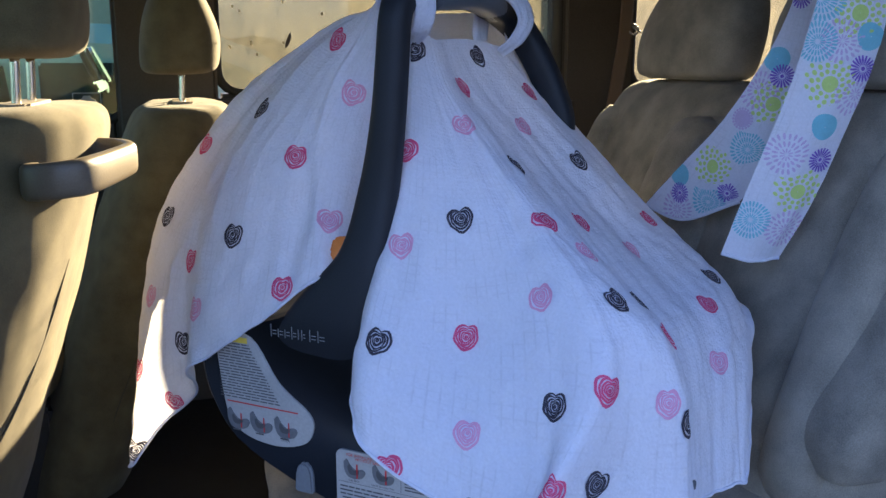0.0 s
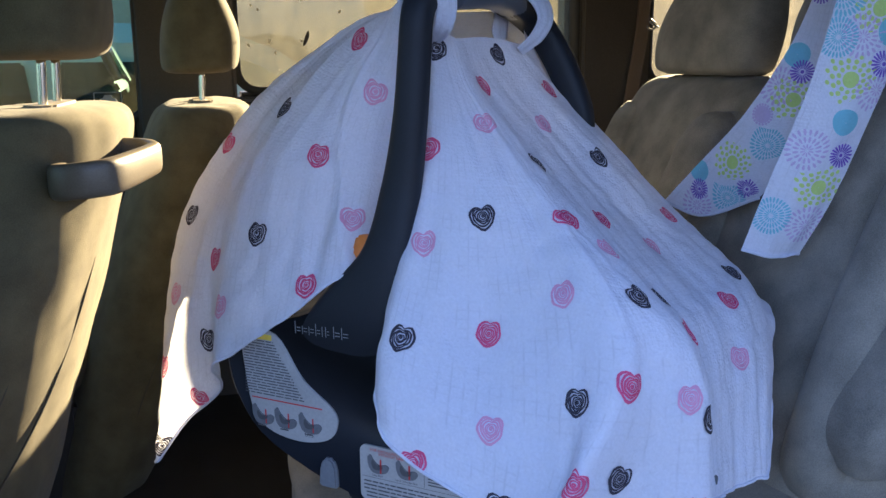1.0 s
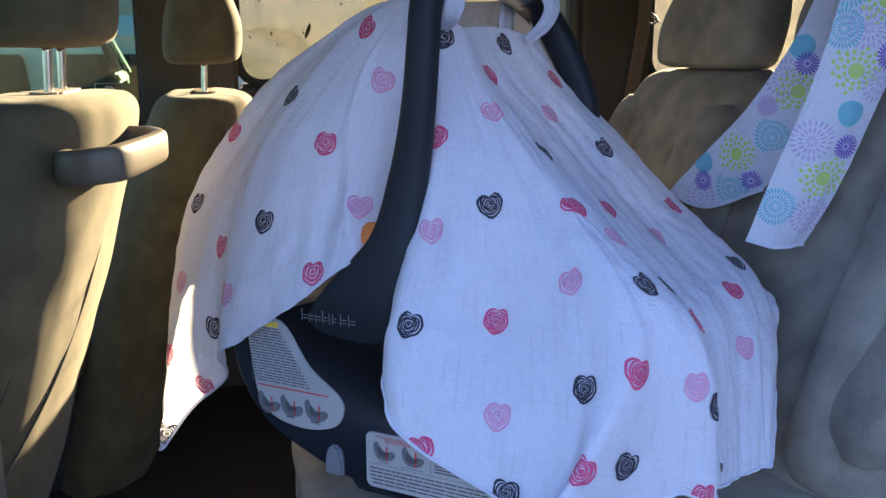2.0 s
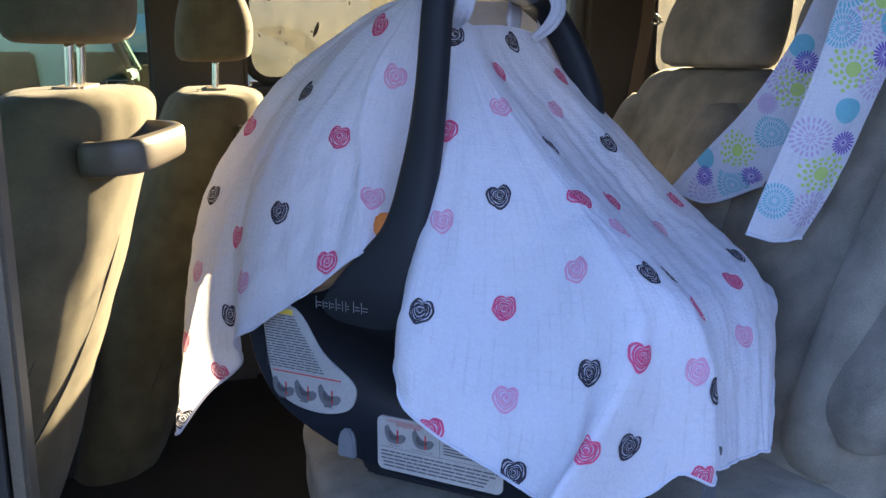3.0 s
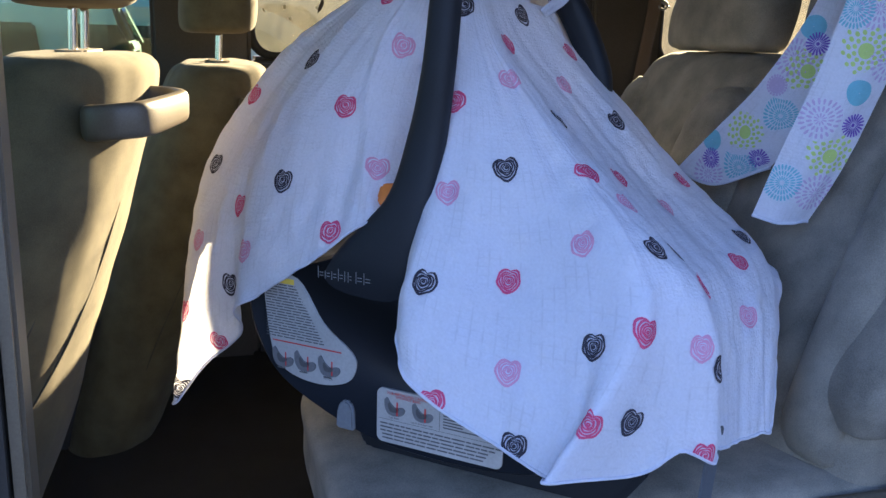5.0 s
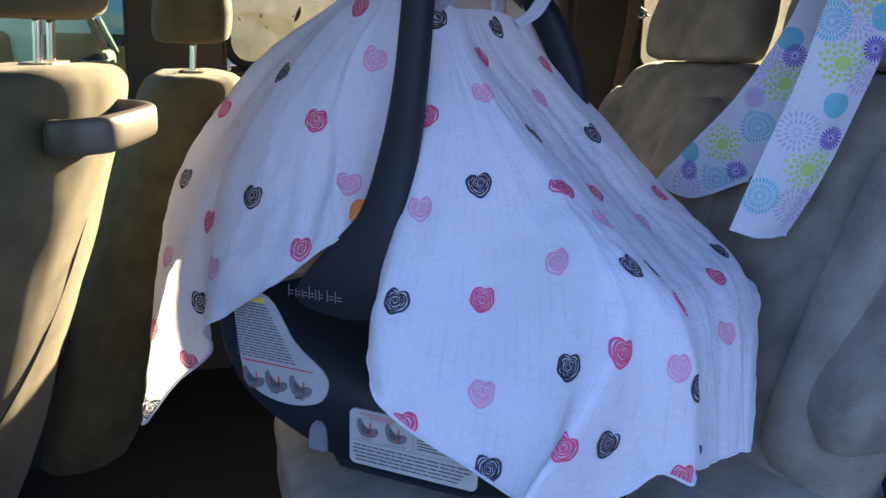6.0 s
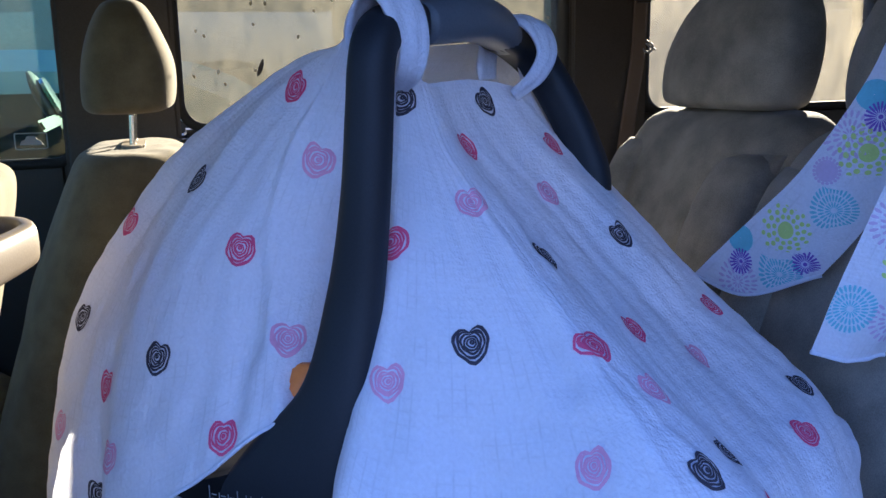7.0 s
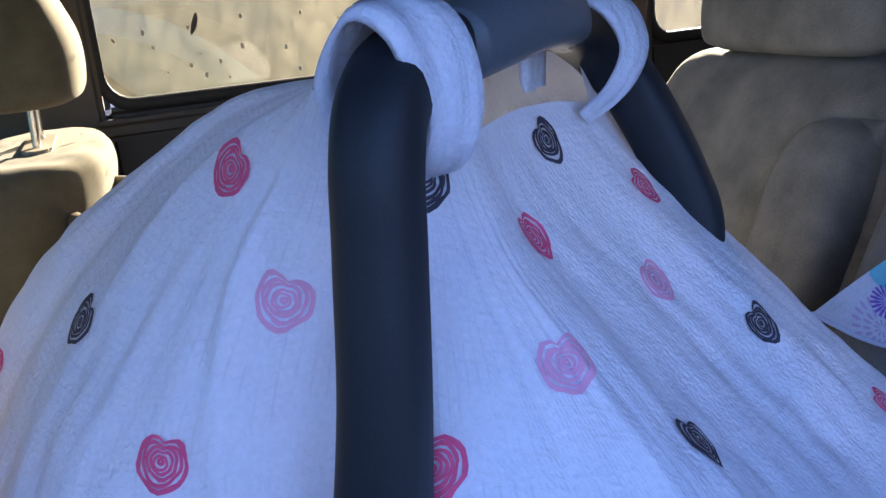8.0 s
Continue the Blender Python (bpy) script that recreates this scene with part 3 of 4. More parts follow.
rng = random.Random(4)
rows_a = []
for i in range(20):
    z = 1.024 - i * .0035
    right = -.092 + (1.024 - z) * .62
    s = -.136
    while s < right:
        w = rng.uniform(.006, .02)
        rows_a.append((s, min(s + w, right), z, .0014))
        s += w + .0016
bars("small_print", rows_a, label_a, PRINT)
bars("yellow_strip", [(-.137, -.094, 1.0265, .007)], label_a, YELLOW_INK, -.0066)
bars("red_rule", [(-.127, -.026, .9515, .0016)], label_a, RED_INK)
for s in (-.112, -.079, -.044):
    p = small_seat(s, .931, .0155)
    part("pictogram", prism(p, -.0074, -.0064, cplace), PICTO, label_a)
    inner = small_seat(s - .001, .9305, .0072)
    part("pictogram", prism(inner, -.0078, -.0072, cplace), PRINT, label_a)
    bars("caption", [(s - .008, s + .004, .9165, .0018)], label_a, PRINT, -.0072)
    bars("red_arrow", [(s + .004, s + .0058, .921, .018)], label_a, RED_INK, -.0078)
rows_b = []
for i in range(5):
    z, s = .8755 - i * .0046, .029 + .003 * (i > 2)
    while s < .178 - .006 * i:
        w = rng.uniform(.005, .017)
        rows_b.append((s, s + w, z, .0018))
        s += w + .0014
for i in range(8):
    rows_b.append((.112, .112 + rng.uniform(.02, .06), .912 - i * .0036, .0016))
bars("small_print", rows_b, label_b, PRINT, -.0074)
bars("rule", [(.107, .1076, .883, .033), (.027, .182, .8815, .0005)], label_b, PRINT, -.0073)
for s in (.048, .085):
    p = small_seat(s, .8985, .0135)
    part("pictogram", prism(p, -.008, -.007, cplace), PICTO, label_b)
    inner = small_seat(s - .001, .898, .0072)
    part("pictogram", prism(inner, -.0084, -.0079, cplace), PRINT, label_b)
    bars("red_arrow", [(s + .003, s + .005, .889, .017)], label_b, RED_INK, -.0084)


def lettering(text, s, z, size, parent, material, d=-.0085):
    cu = bpy.data.curves.new("lettering", "FONT")
    cu.body, cu.size, cu.align_x = text, size, "CENTER"
    me = bpy.data.meshes.new_from_object(bpy.data.objects.new("lettering", cu))
    me.materials.clear()
    me.materials.append(material)
    for v in me.vertices:
        v.co = cplace(s + v.co.x, d, z + v.co.y)
    ob = new("lettering", me)
    ob.parent = parent
    return ob


lettering("FOR INSTALLING CARRIER", .066, .9145, .0046, label_b, RED_INK)
lettering("WITHOUT BASE", .066, .9105, .0046, label_b, RED_INK)
lettering("Lap Belt", .048, .8845, .0042, label_b, PRINT)
lettering("Lap & Shoulder Belt", .085, .8845, .0036, label_b, PRINT)
lettering("LATCH", -.044, .915, .004, label_a, PRINT)

# the pale mark moulded on the arm's root, as plain strokes
strokes, s = [], -.056
for w, h in ((.0075, .0145), (.007, .010), (.007, .010), (.0065, .0145), (.0025, .0125), (.005, .0125), (.0085, .014), (.009, .014)):
    s += .0035 if w == .0085 else 0
    for q in ((s, s + .0009, 0, h), (s + .0022, s + w, .003, .0009), (s + .0022, s + w, .0068, .0009)):
        strokes.append((q[0], q[1], 1.043 + q[2], q[3]))
    s += w + .0022
bars("pale_mark", strokes, carrier, LETTER, -.0112)


# ---------------------------------------------------------------- the cotton canopy hung over the carrier's handle
def drape(*p):
    return np.array(p, float)


# guide lines of the cloth from the top down to the hem, going round the carrier
FAR_BACK = drape((0.390, 1.170, 1.412), (0.380, 1.300, 1.330), (0.370, 1.350, 1.270), (0.360, 1.360, 1.200), (0.355, 1.360, 1.150), (0.350, 1.360, 1.100))
FAR_FRONT = drape((0.320, 1.115, 1.408), (0.260, 1.250, 1.355), (0.190, 1.320, 1.290), (0.140, 1.330, 1.220), (0.120, 1.330, 1.160), (0.100, 1.330, 1.100))
FRONT_EDGE = drape((0.244, 1.055, 1.411), (0.207, 1.127, 1.398), (0.157, 1.177, 1.361), (0.101, 1.225, 1.313), (0.050, 1.248, 1.254), (0.003, 1.263, 1.186), (-0.030, 1.262, 1.114), (-0.049, 1.241, 1.021), (-0.065, 1.210, 0.914), (-0.077, 1.185, 0.814))
FRONT_FACE = drape((0.238, 1.036, 1.411), (0.206, 1.105, 1.391), (0.158, 1.148, 1.352), (0.108, 1.177, 1.299), (0.063, 1.187, 1.239), (0.026, 1.185, 1.179), (-0.003, 1.168, 1.114), (-0.020, 1.146, 1.043), (-0.028, 1.139, 0.967), (-0.030, 1.172, 0.879))
FRONT_TUCK = drape((0.235, 1.026, 1.412), (0.203, 1.083, 1.386), (0.158, 1.119, 1.345), (0.110, 1.137, 1.292), (0.071, 1.147, 1.235), (0.041, 1.142, 1.177), (0.019, 1.129, 1.113), (0.009, 1.114, 1.056), (0.008, 1.101, 0.999), (0.013, 1.117, 0.936))
FRONT_FOLD = drape((0.232, 1.016, 1.412), (0.189, 1.075, 1.380), (0.150, 1.101, 1.339), (0.111, 1.110, 1.290), (0.074, 1.114, 1.238), (0.047, 1.108, 1.189), (0.030, 1.091, 1.130), (0.017, 1.076, 1.076), (0.008, 1.065, 1.028), (0.003, 1.056, 0.986))
FOLD_SIDE = drape((0.230, 1.011, 1.412), (0.194, 1.058, 1.373), (0.161, 1.079, 1.331), (0.124, 1.086, 1.284), (0.088, 1.087, 1.236), (0.065, 1.076, 1.186), (0.049, 1.061, 1.135), (0.037, 1.044, 1.085), (0.031, 1.035, 1.045), (0.027, 1.028, 1.011))
SIDE_FRONT = drape((0.227, 0.996, 1.411), (0.216, 1.027, 1.373), (0.192, 1.044, 1.334), (0.164, 1.044, 1.288), (0.141, 1.039, 1.241), (0.130, 1.026, 1.196), (0.121, 1.009, 1.154), (0.114, 0.994, 1.123), (0.106, 0.981, 1.095), (0.099, 0.975, 1.073))
SIDE_ARM = drape((0.238, 0.998, 1.404), (0.228, 1.023, 1.344), (0.203, 1.025, 1.281), (0.179, 1.002, 1.204), (0.160, 0.976, 1.151), (0.150, 0.955, 1.113))
BEHIND_ARM = drape((0.265, 1.039, 1.392), (0.266, 1.048, 1.364), (0.261, 1.047, 1.330), (0.254, 1.041, 1.296), (0.246, 1.031, 1.262), (0.238, 1.020, 1.228), (0.231, 1.009, 1.195), (0.222, 0.993, 1.163), (0.215, 0.978, 1.131), (0.208, 0.963, 1.103))
NEAR_ARM = drape((0.278, 1.021, 1.379), (0.272, 1.003, 1.340), (0.261, 0.974, 1.292), (0.245, 0.939, 1.236), (0.231, 0.915, 1.181), (0.213, 0.887, 1.129), (0.194, 0.861, 1.086), (0.179, 0.843, 1.048), (0.169, 0.830, 1.012), (0.166, 0.817, 0.971))
NEAR_MID = drape((0.289, 1.029, 1.380), (0.291, 1.002, 1.334), (0.295, 0.962, 1.282), (0.295, 0.914, 1.228), (0.291, 0.875, 1.175), (0.287, 0.849, 1.120), (0.282, 0.826, 1.071), (0.270, 0.795, 1.023), (0.256, 0.769, 0.975), (0.247, 0.755, 0.918))
NEAR_FACE = drape((0.296, 1.032, 1.379), (0.303, 1.002, 1.327), (0.320, 0.962, 1.276), (0.332, 0.902, 1.226), (0.344, 0.851, 1.179), (0.346, 0.798, 1.134), (0.342, 0.760, 1.086), (0.333, 0.732, 1.030), (0.315, 0.714, 0.963), (0.283, 0.707, 0.902))
NEAR_FOLD = drape((0.299, 1.033, 1.378), (0.308, 1.000, 1.323), (0.331, 0.955, 1.269), (0.349, 0.889, 1.220), (0.366, 0.833, 1.176), (0.374, 0.761, 1.131), (0.379, 0.719, 1.086), (0.367, 0.698, 1.035), (0.334, 0.690, 0.974), (0.293, 0.687, 0.907))
FOLD_HOLLOW = drape((0.301, 1.033, 1.376), (0.311, 1.000, 1.320), (0.336, 0.953, 1.266), (0.355, 0.883, 1.216), (0.373, 0.826, 1.172), (0.385, 0.760, 1.129), (0.398, 0.727, 1.085), (0.398, 0.711, 1.027), (0.390, 0.708, 0.956), (0.382, 0.707, 0.893))
FLAP = drape((0.304, 1.034, 1.375), (0.314, 1.000, 1.319), (0.340, 0.951, 1.263), (0.359, 0.880, 1.212), (0.380, 0.816, 1.167), (0.402, 0.762, 1.126), (0.427, 0.730, 1.086), (0.432, 0.712, 1.029), (0.428, 0.704, 0.965), (0.425, 0.700, 0.919))
CREST = drape((0.306, 1.035, 1.374), (0.317, 1.001, 1.318), (0.344, 0.952, 1.261), (0.365, 0.880, 1.209), (0.389, 0.817, 1.161), (0.418, 0.769, 1.120), (0.446, 0.733, 1.078), (0.459, 0.714, 1.026), (0.462, 0.704, 0.961), (0.461, 0.696, 0.903))
CREST_BACK = drape((0.313, 1.042, 1.374), (0.328, 1.019, 1.319), (0.357, 0.970, 1.261), (0.380, 0.903, 1.208), (0.408, 0.840, 1.158), (0.438, 0.794, 1.114), (0.469, 0.759, 1.071), (0.479, 0.739, 1.019), (0.480, 0.729, 0.955), (0.480, 0.722, 0.902))
WALL = drape((0.331, 1.063, 1.375), (0.348, 1.048, 1.322), (0.391, 1.020, 1.264), (0.429, 0.979, 1.206), (0.457, 0.915, 1.151), (0.485, 0.863, 1.103), (0.511, 0.813, 1.058), (0.513, 0.778, 1.005), (0.511, 0.764, 0.940), (0.510, 0.753, 0.888))
FACE = drape((0.362, 1.091, 1.376), (0.391, 1.081, 1.321), (0.439, 1.058, 1.260), (0.486, 1.023, 1.195), (0.532, 0.984, 1.134), (0.555, 0.919, 1.089), (0.564, 0.854, 1.052), (0.560, 0.817, 1.001), (0.555, 0.799, 0.938), (0.552, 0.785, 0.876))
REAR_FACE = drape((0.398, 1.117, 1.373), (0.439, 1.108, 1.316), (0.494, 1.088, 1.257), (0.547, 1.064, 1.196), (0.592, 1.025, 1.133), (0.623, 0.968, 1.089), (0.627, 0.901, 1.057), (0.611, 0.846, 1.008), (0.600, 0.818, 0.943), (0.594, 0.800, 0.877))
REAR_MID = drape((0.420, 1.131, 1.369), (0.472, 1.135, 1.314), (0.535, 1.123, 1.252), (0.593, 1.107, 1.190), (0.639, 1.070, 1.133), (0.669, 1.008, 1.088), (0.677, 0.943, 1.051), (0.653, 0.880, 1.001), (0.630, 0.835, 0.940), (0.620, 0.813, 0.877))
REAR_EDGE = drape((0.437, 1.146, 1.365), (0.495, 1.169, 1.308), (0.568, 1.187, 1.249), (0.628, 1.158, 1.178), (0.677, 1.113, 1.116), (0.705, 1.053, 1.077), (0.713, 0.989, 1.042), (0.709, 0.943, 1.021), (0.693, 0.920, 0.994), (0.672, 0.892, 0.942))
REAR_FAR = drape((0.440, 1.175, 1.408), (0.590, 1.330, 1.285), (0.690, 1.300, 1.150), (0.715, 1.180, 1.040), (0.710, 1.100, 0.990), (0.700, 1.050, 0.930))
FAR_REAR = drape((0.420, 1.180, 1.412), (0.520, 1.340, 1.355), (0.585, 1.375, 1.275), (0.600, 1.380, 1.170), (0.600, 1.370, 1.080), (0.600, 1.360, 1.000))
CANOPY = [FAR_BACK, FAR_FRONT, FRONT_EDGE, FRONT_FACE, FRONT_TUCK, FRONT_FOLD, FOLD_SIDE, SIDE_FRONT, SIDE_ARM, BEHIND_ARM, NEAR_ARM, NEAR_MID, NEAR_FACE, NEAR_FOLD, FOLD_HOLLOW, FLAP, CREST, CREST_BACK, WALL, FACE, REAR_FACE, REAR_MID, REAR_EDGE, REAR_FAR, FAR_REAR, FAR_BACK]


def hermite(knots, rows, at):
    """Smooth values through rows at uneven knots, along the first axis."""
    k, r = np.asarray(knots, float), np.asarray(rows, float)
    h = np.diff(k)
    d = np.diff(r, axis=0) / h.reshape(-1, *([1] * (r.ndim - 1)))
    w0, w1 = (q.reshape(-1, *([1] * (r.ndim - 1))) for q in (h[1:], h[:-1]))
    m = np.concatenate([d[:1], (d[:-1] * w0 + d[1:] * w1) / (w0 + w1), d[-1:]], 0)
    i = np.clip(np.searchsorted(k, at, side="right") - 1, 0, len(h) - 1)
    t, hh = (q.reshape(-1, *([1] * (r.ndim - 1))) for q in ((np.asarray(at) - k[i]) / h[i], h[i]))
    return (1 + 2 * t) * (1 - t) ** 2 * r[i] + t * (1 - t) ** 2 * hh * m[i] + t * t * (3 - 2 * t) * r[i + 1] + t * t * (t - 1) * hh * m[i + 1]


def unit(a):
    return a / (np.linalg.norm(a, axis=-1, keepdims=True) + 1e-9)


def normals_of(g):
    return unit(np.cross(np.gradient(g, axis=0), np.gradient(g, axis=1)))


def weave(guides, cols, rows, folds, closed=False):
    """A cloth through guide lines: u in metres round it at half height, v from 0 (top) to 1 (hem). Folds lift it along its normal."""
    lines = np.array([spline(g, 10) for g in guides])
    steps = np.linalg.norm(np.diff(lines[:, 3:8], axis=0), axis=2).mean(1)
    u = np.concatenate([[0], np.cumsum(steps)])
    v = np.concatenate([[0], np.cumsum(np.linalg.norm(np.diff(lines, axis=1), axis=2).mean(0))])
    uu, vv = np.linspace(0, u[-1], cols + 1), np.linspace(0, 1, rows + 1)
    across = hermite(u, lines, uu)
    base = hermite(v / v[-1], across.transpose(1, 0, 2), vv)
    nrm = normals_of(base)
    lift = np.zeros((rows + 1, cols + 1))
    for i in range(rows + 1):
        for j in range(cols + 1):
            ends = min(1.0, uu[j] / .04, (u[-1] - uu[j]) / .04) if closed else 1.0
            lift[i, j] = folds(uu[j] * 12, vv[i], base[i, j]) * ends
    top = base + nrm * lift[:, :, None]
    return dict(length=u[-1], base=base, top=top, normal=normals_of(top), cols=cols, rows=rows)


def pick(grid, w, u, v):
    """A value between the nodes of a cloth's grid."""
    x = min(max(u / w["length"], 0.0), 1.0) * w["cols"]
    y = min(max(v, 0.0), 1.0) * w["rows"]
    j, i = min(int(x), w["cols"] - 1), min(int(y), w["rows"] - 1)
    x, y = x - j, y - i
    return (grid[i, j] * (1 - x) + grid[i, j + 1] * x) * (1 - y) + (grid[i + 1, j] * (1 - x) + grid[i + 1, j + 1] * x) * y


def on_cloth(w, u, v, lift=.0011):
    return pick(w["top"], w, u, v) + unit(pick(w["normal"], w, u, v)) * lift


def cloth_frame(w, u, v, h=0.006):
    p = pick(w["base"], w, u, v)
    du = (pick(w["base"], w, u + h, v) - pick(w["base"], w, u - h, v)) / (2 * h)
    v0, v1 = max(v - .012, 0), min(v + .012, 1)
    dv = (pick(w["base"], w, u, v1) - pick(w["base"], w, u, v0)) / (v1 - v0)
    return p, du, dv, unit(np.cross(dv, du))


def sheet(name, w, parent, material):
    verts = w["top"].reshape(-1, 3)
    ob = link_mesh(name, verts, grid_faces(w["rows"] + 1, w["cols"] + 1, False), material, parent)
    layer = ob.data.uv_layers.new(name="UVMap")
    n = w["cols"] + 1
    for loop in ob.data.loops:
        k = loop.vertex_index
        layer.data[loop.index].uv = (k % n * w["length"] / w["cols"], k // n * .55 / w["rows"])
    return ob


def canopy_folds(u, v, p):
    q = Vector((u * 1.1, v * 1.4, 3.0))
    pleat = math.sin(u * 7.0 + 2.5 * noise.noise(q)) * .0007 * (1.2 - v) + .005 * noise.noise(Vector((u * 1.6, v * 2.2, 7.0)))
    pleat += .0024 * noise.noise(Vector((u * 4.5, v * 4.0, 2.0)))
    pucker = (.0014 + .0014 * v) * noise.noise(Vector((p[0] * 50, p[1] * 50, p[2] * 36)))
    hem = .004 * noise.noise(Vector((u * 5.0, 1.0, 0.0))) * max(0, v - .85) / .15
    pressed = .0055 * math.exp(-((u / 12 - .645 - .08 * v) / .007) ** 2) * min(1.0, v / .2)
    calm = min(1.0, v / .4)                          # drawn tight at the top
    return pleat * (.12 + .88 * calm) + pucker * (.3 + .7 * calm) + hem + pressed


canopy = thing("carrier_canopy", pose(0, 0, 0), "white cotton gauze canopy printed with pink and charcoal scribbled hearts", "canopy")
CLOTH = weave(CANOPY, 460, 130, canopy_folds, True)
cloth = sheet("cloth", CLOTH, canopy, COTTON)


def print_mesh(name, w, u, v, rings, material, parent, up=0.0, lift=.0011, steps=3):
    """Ribbons laid on the cloth from a centre outwards, a few steps along its curve. rings: bands given as pairs of lines of (x, y) in metres."""
    p, du, dv, nrm = cloth_frame(w, u, v)
    down = dv / np.linalg.norm(dv)
    side = np.cross(nrm, down)
    c, s = math.cos(up), math.sin(up)
    down, side = down * c + side * s, side * c - down * s
    verts, faces = [], []
    for a, b in rings:
        start = len(verts)
        for line in (a, b):
            for x, y in line:
                way, size, at_u, at_v = side * x - down * y, math.hypot(x, y) / steps, u, v
                for _ in range(steps):
                    p, du, dv, nrm = cloth_frame(w, at_u, at_v)
                    q = unit(way - nrm * (way @ nrm)) * size
                    g = np.array([[du @ du, du @ dv], [du @ dv, dv @ dv]]) + np.eye(2) * 1e-6
                    st = np.linalg.solve(g, np.array([du @ q, dv @ q]))
                    at_u, at_v = at_u + max(-.05, min(.05, st[0])), at_v + max(-.05, min(.05, st[1]))
                verts.append(on_cloth(w, at_u, at_v, lift))
        n = len(a)
        faces += [(start + i, start + i + 1, start + n + i + 1, start + n + i) for i in range(n - 1)]
    return link_mesh(name, verts, faces, material, parent)


def heart_line(r, size, wob, n=24):
    out, k = [], (r / size) ** 0.8                    # the inner scribbles turn round, like a rose
    for i in range(n + 1):
        a = 2 * math.pi * i / n
        b = min(a, 2 * math.pi - a)                   # from the notch at the top
        dev = -.30 * math.exp(-(b / .30) ** 2) + .10 * math.exp(-((b - .75) / .5) ** 2) + .20 * math.exp(-((b - math.pi) / .40) ** 2)
        q = r * (1 + k * dev + .04 * math.sin(3 * a + wob) + .025 * math.sin(7 * a + 2 * wob))
        out.append((q * math.sin(a), q * math.cos(a)))
    return out


def heart(u, v, material, rnd, size=.0138):
    rings = []
    for f0, f1 in ((1.0, .83), (.785, .655), (.615, .49), (.45, .335), (.295, .20), (.15, .02)):
        w = rnd.uniform(0, 6)
        a, b = heart_line(size * f0, size, w), heart_line(size * f1, size, w + rnd.uniform(-.7, .7))
        ox, oy = rnd.uniform(-.0005, .0005), rnd.uniform(-.0005, .0005)
        rings.append(([(x + ox, y + oy) for x, y in a], [(x + ox, y + oy) for x, y in b]))
    print_mesh("heart_print", CLOTH, u, v, rings, material, canopy, rnd.uniform(-.25, .25))


rnd = random.Random(11)
CHARCOAL_AT = [(0.528, 0.377), (0.418, 0.669), (0.595, 0.692), (0.499, 0.885), (0.941, 0.754), (1.017, 0.477), (1.387, 0.046), (1.425, 0.331), (1.229, 0.323), (1.171, 0.631), (1.257, 0.638), (1.483, 0.654), (1.094, 0.815), (1.142, 0.915), (1.195, 0.846), (1.037, 0.985), (0.408, 0.985), (0.941, 0.054)]
RASPBERRY_AT = [(0.581, 0.123), (0.413, 0.515), (0.658, 0.5), (0.514, 0.731), (0.667, 0.908), (0.413, 0.885), (0.48, 0.977), (0.931, 0.346), (1.171, 0.446), (1.301, 0.469), (1.478, 0.485), (1.425, 0.7), (1.017, 0.715), (1.133, 0.785), (1.123, 0.923), (1.181, 0.992), (1.478, 0.138), (1.262, 0.131), (1.224, 0.708), (0.963, 0.996)]
PINK_AT = [(0.706, 0.338), (0.72, 0.754), (0.427, 0.792), (0.552, 0.846), (0.945, 0.546), (1.094, 0.246), (1.368, 0.238), (1.089, 0.646), (1.209, 0.515), (1.377, 0.531), (1.022, 0.877), (1.176, 0.815), (1.411, 0.8)]
for spots, material in ((CHARCOAL_AT, DARK_HEART), (RASPBERRY_AT, RED_HEART), (PINK_AT, PINK_HEART)):
    for u, v in spots:
        heart(u, v, material, rnd)

# rolled hem along the lower edge
hem_line = [on_cloth(CLOTH, CLOTH["length"] * i / 300, 1.0, .0005) for i in range(301)]
link_mesh("hem", *tube(hem_line, .0019, 600, 8, (0, 0, 1)), COTTON, canopy)


def strap(path, width, parent, face, rows=44):
    """A loop of folded cloth: a flat band, a little cupped, along the path; width vectors lie along the grip."""
    p = spline(path, rows)
    verts, n = [], 9
    for i in range(rows):
        t = p[min(i + 1, rows - 1)] - p[max(i - 1, 0)]
        t /= np.linalg.norm(t)
        w = face[0] + (face[1] - face[0]) * i / (rows - 1)
        w = w - t * (w @ t)
        w /= np.linalg.norm(w)
        o = np.cross(t, w)
        wide = width * (1 + .08 * math.sin(i * .35)) * (1 - .55 * max(0.0, i / (rows - 1) - .55) / .45)
        for side in (1, -1):
            for j in range(n):
                e = (j / (n - 1) - .5) * 2 * side
                verts.append(p[i] + w * e * wide / 2 + o * (side * .0013 - .0012 * e * e + .0014 * math.sin(e * 6 + i * .25) + .0012 * math.sin(e * 11 - i * .13)))
    ob = link_mesh("strap", verts, grid_faces(rows, 2 * n), COTTON, parent)
    layer = ob.data.uv_layers.new(name="UVMap")
    for loop in ob.data.loops:
        k = loop.vertex_index
        layer.data[loop.index].uv = ((k % (2 * n)) * .006, (k // (2 * n)) * .006)
    return ob


def at_handle(*q):
    return [np.array(cplace(*p)) for p in q]


strap(at_handle((.054, .100, 1.388), (.049, .080, 1.404), (.054, .070, 1.425), (.070, .066, 1.4435), (.086, .068, 1.440), (.095, .074, 1.424), (.096, .080, 1.402), (.086, .090, 1.380), (.066, .112, 1.370)), .037, canopy, (CB - .3 * CA, CB + .8 * CA))
strap(at_handle((.052, .335, 1.375), (.053, .335, 1.392), (.058, .333, 1.419), (.080, .33, 1.437), (.108, .327, 1.428), (.121, .325, 1.402), (.112, .318, 1.376), (.092, .310, 1.358)), .036, canopy, (CB, CB + .6 * CA))

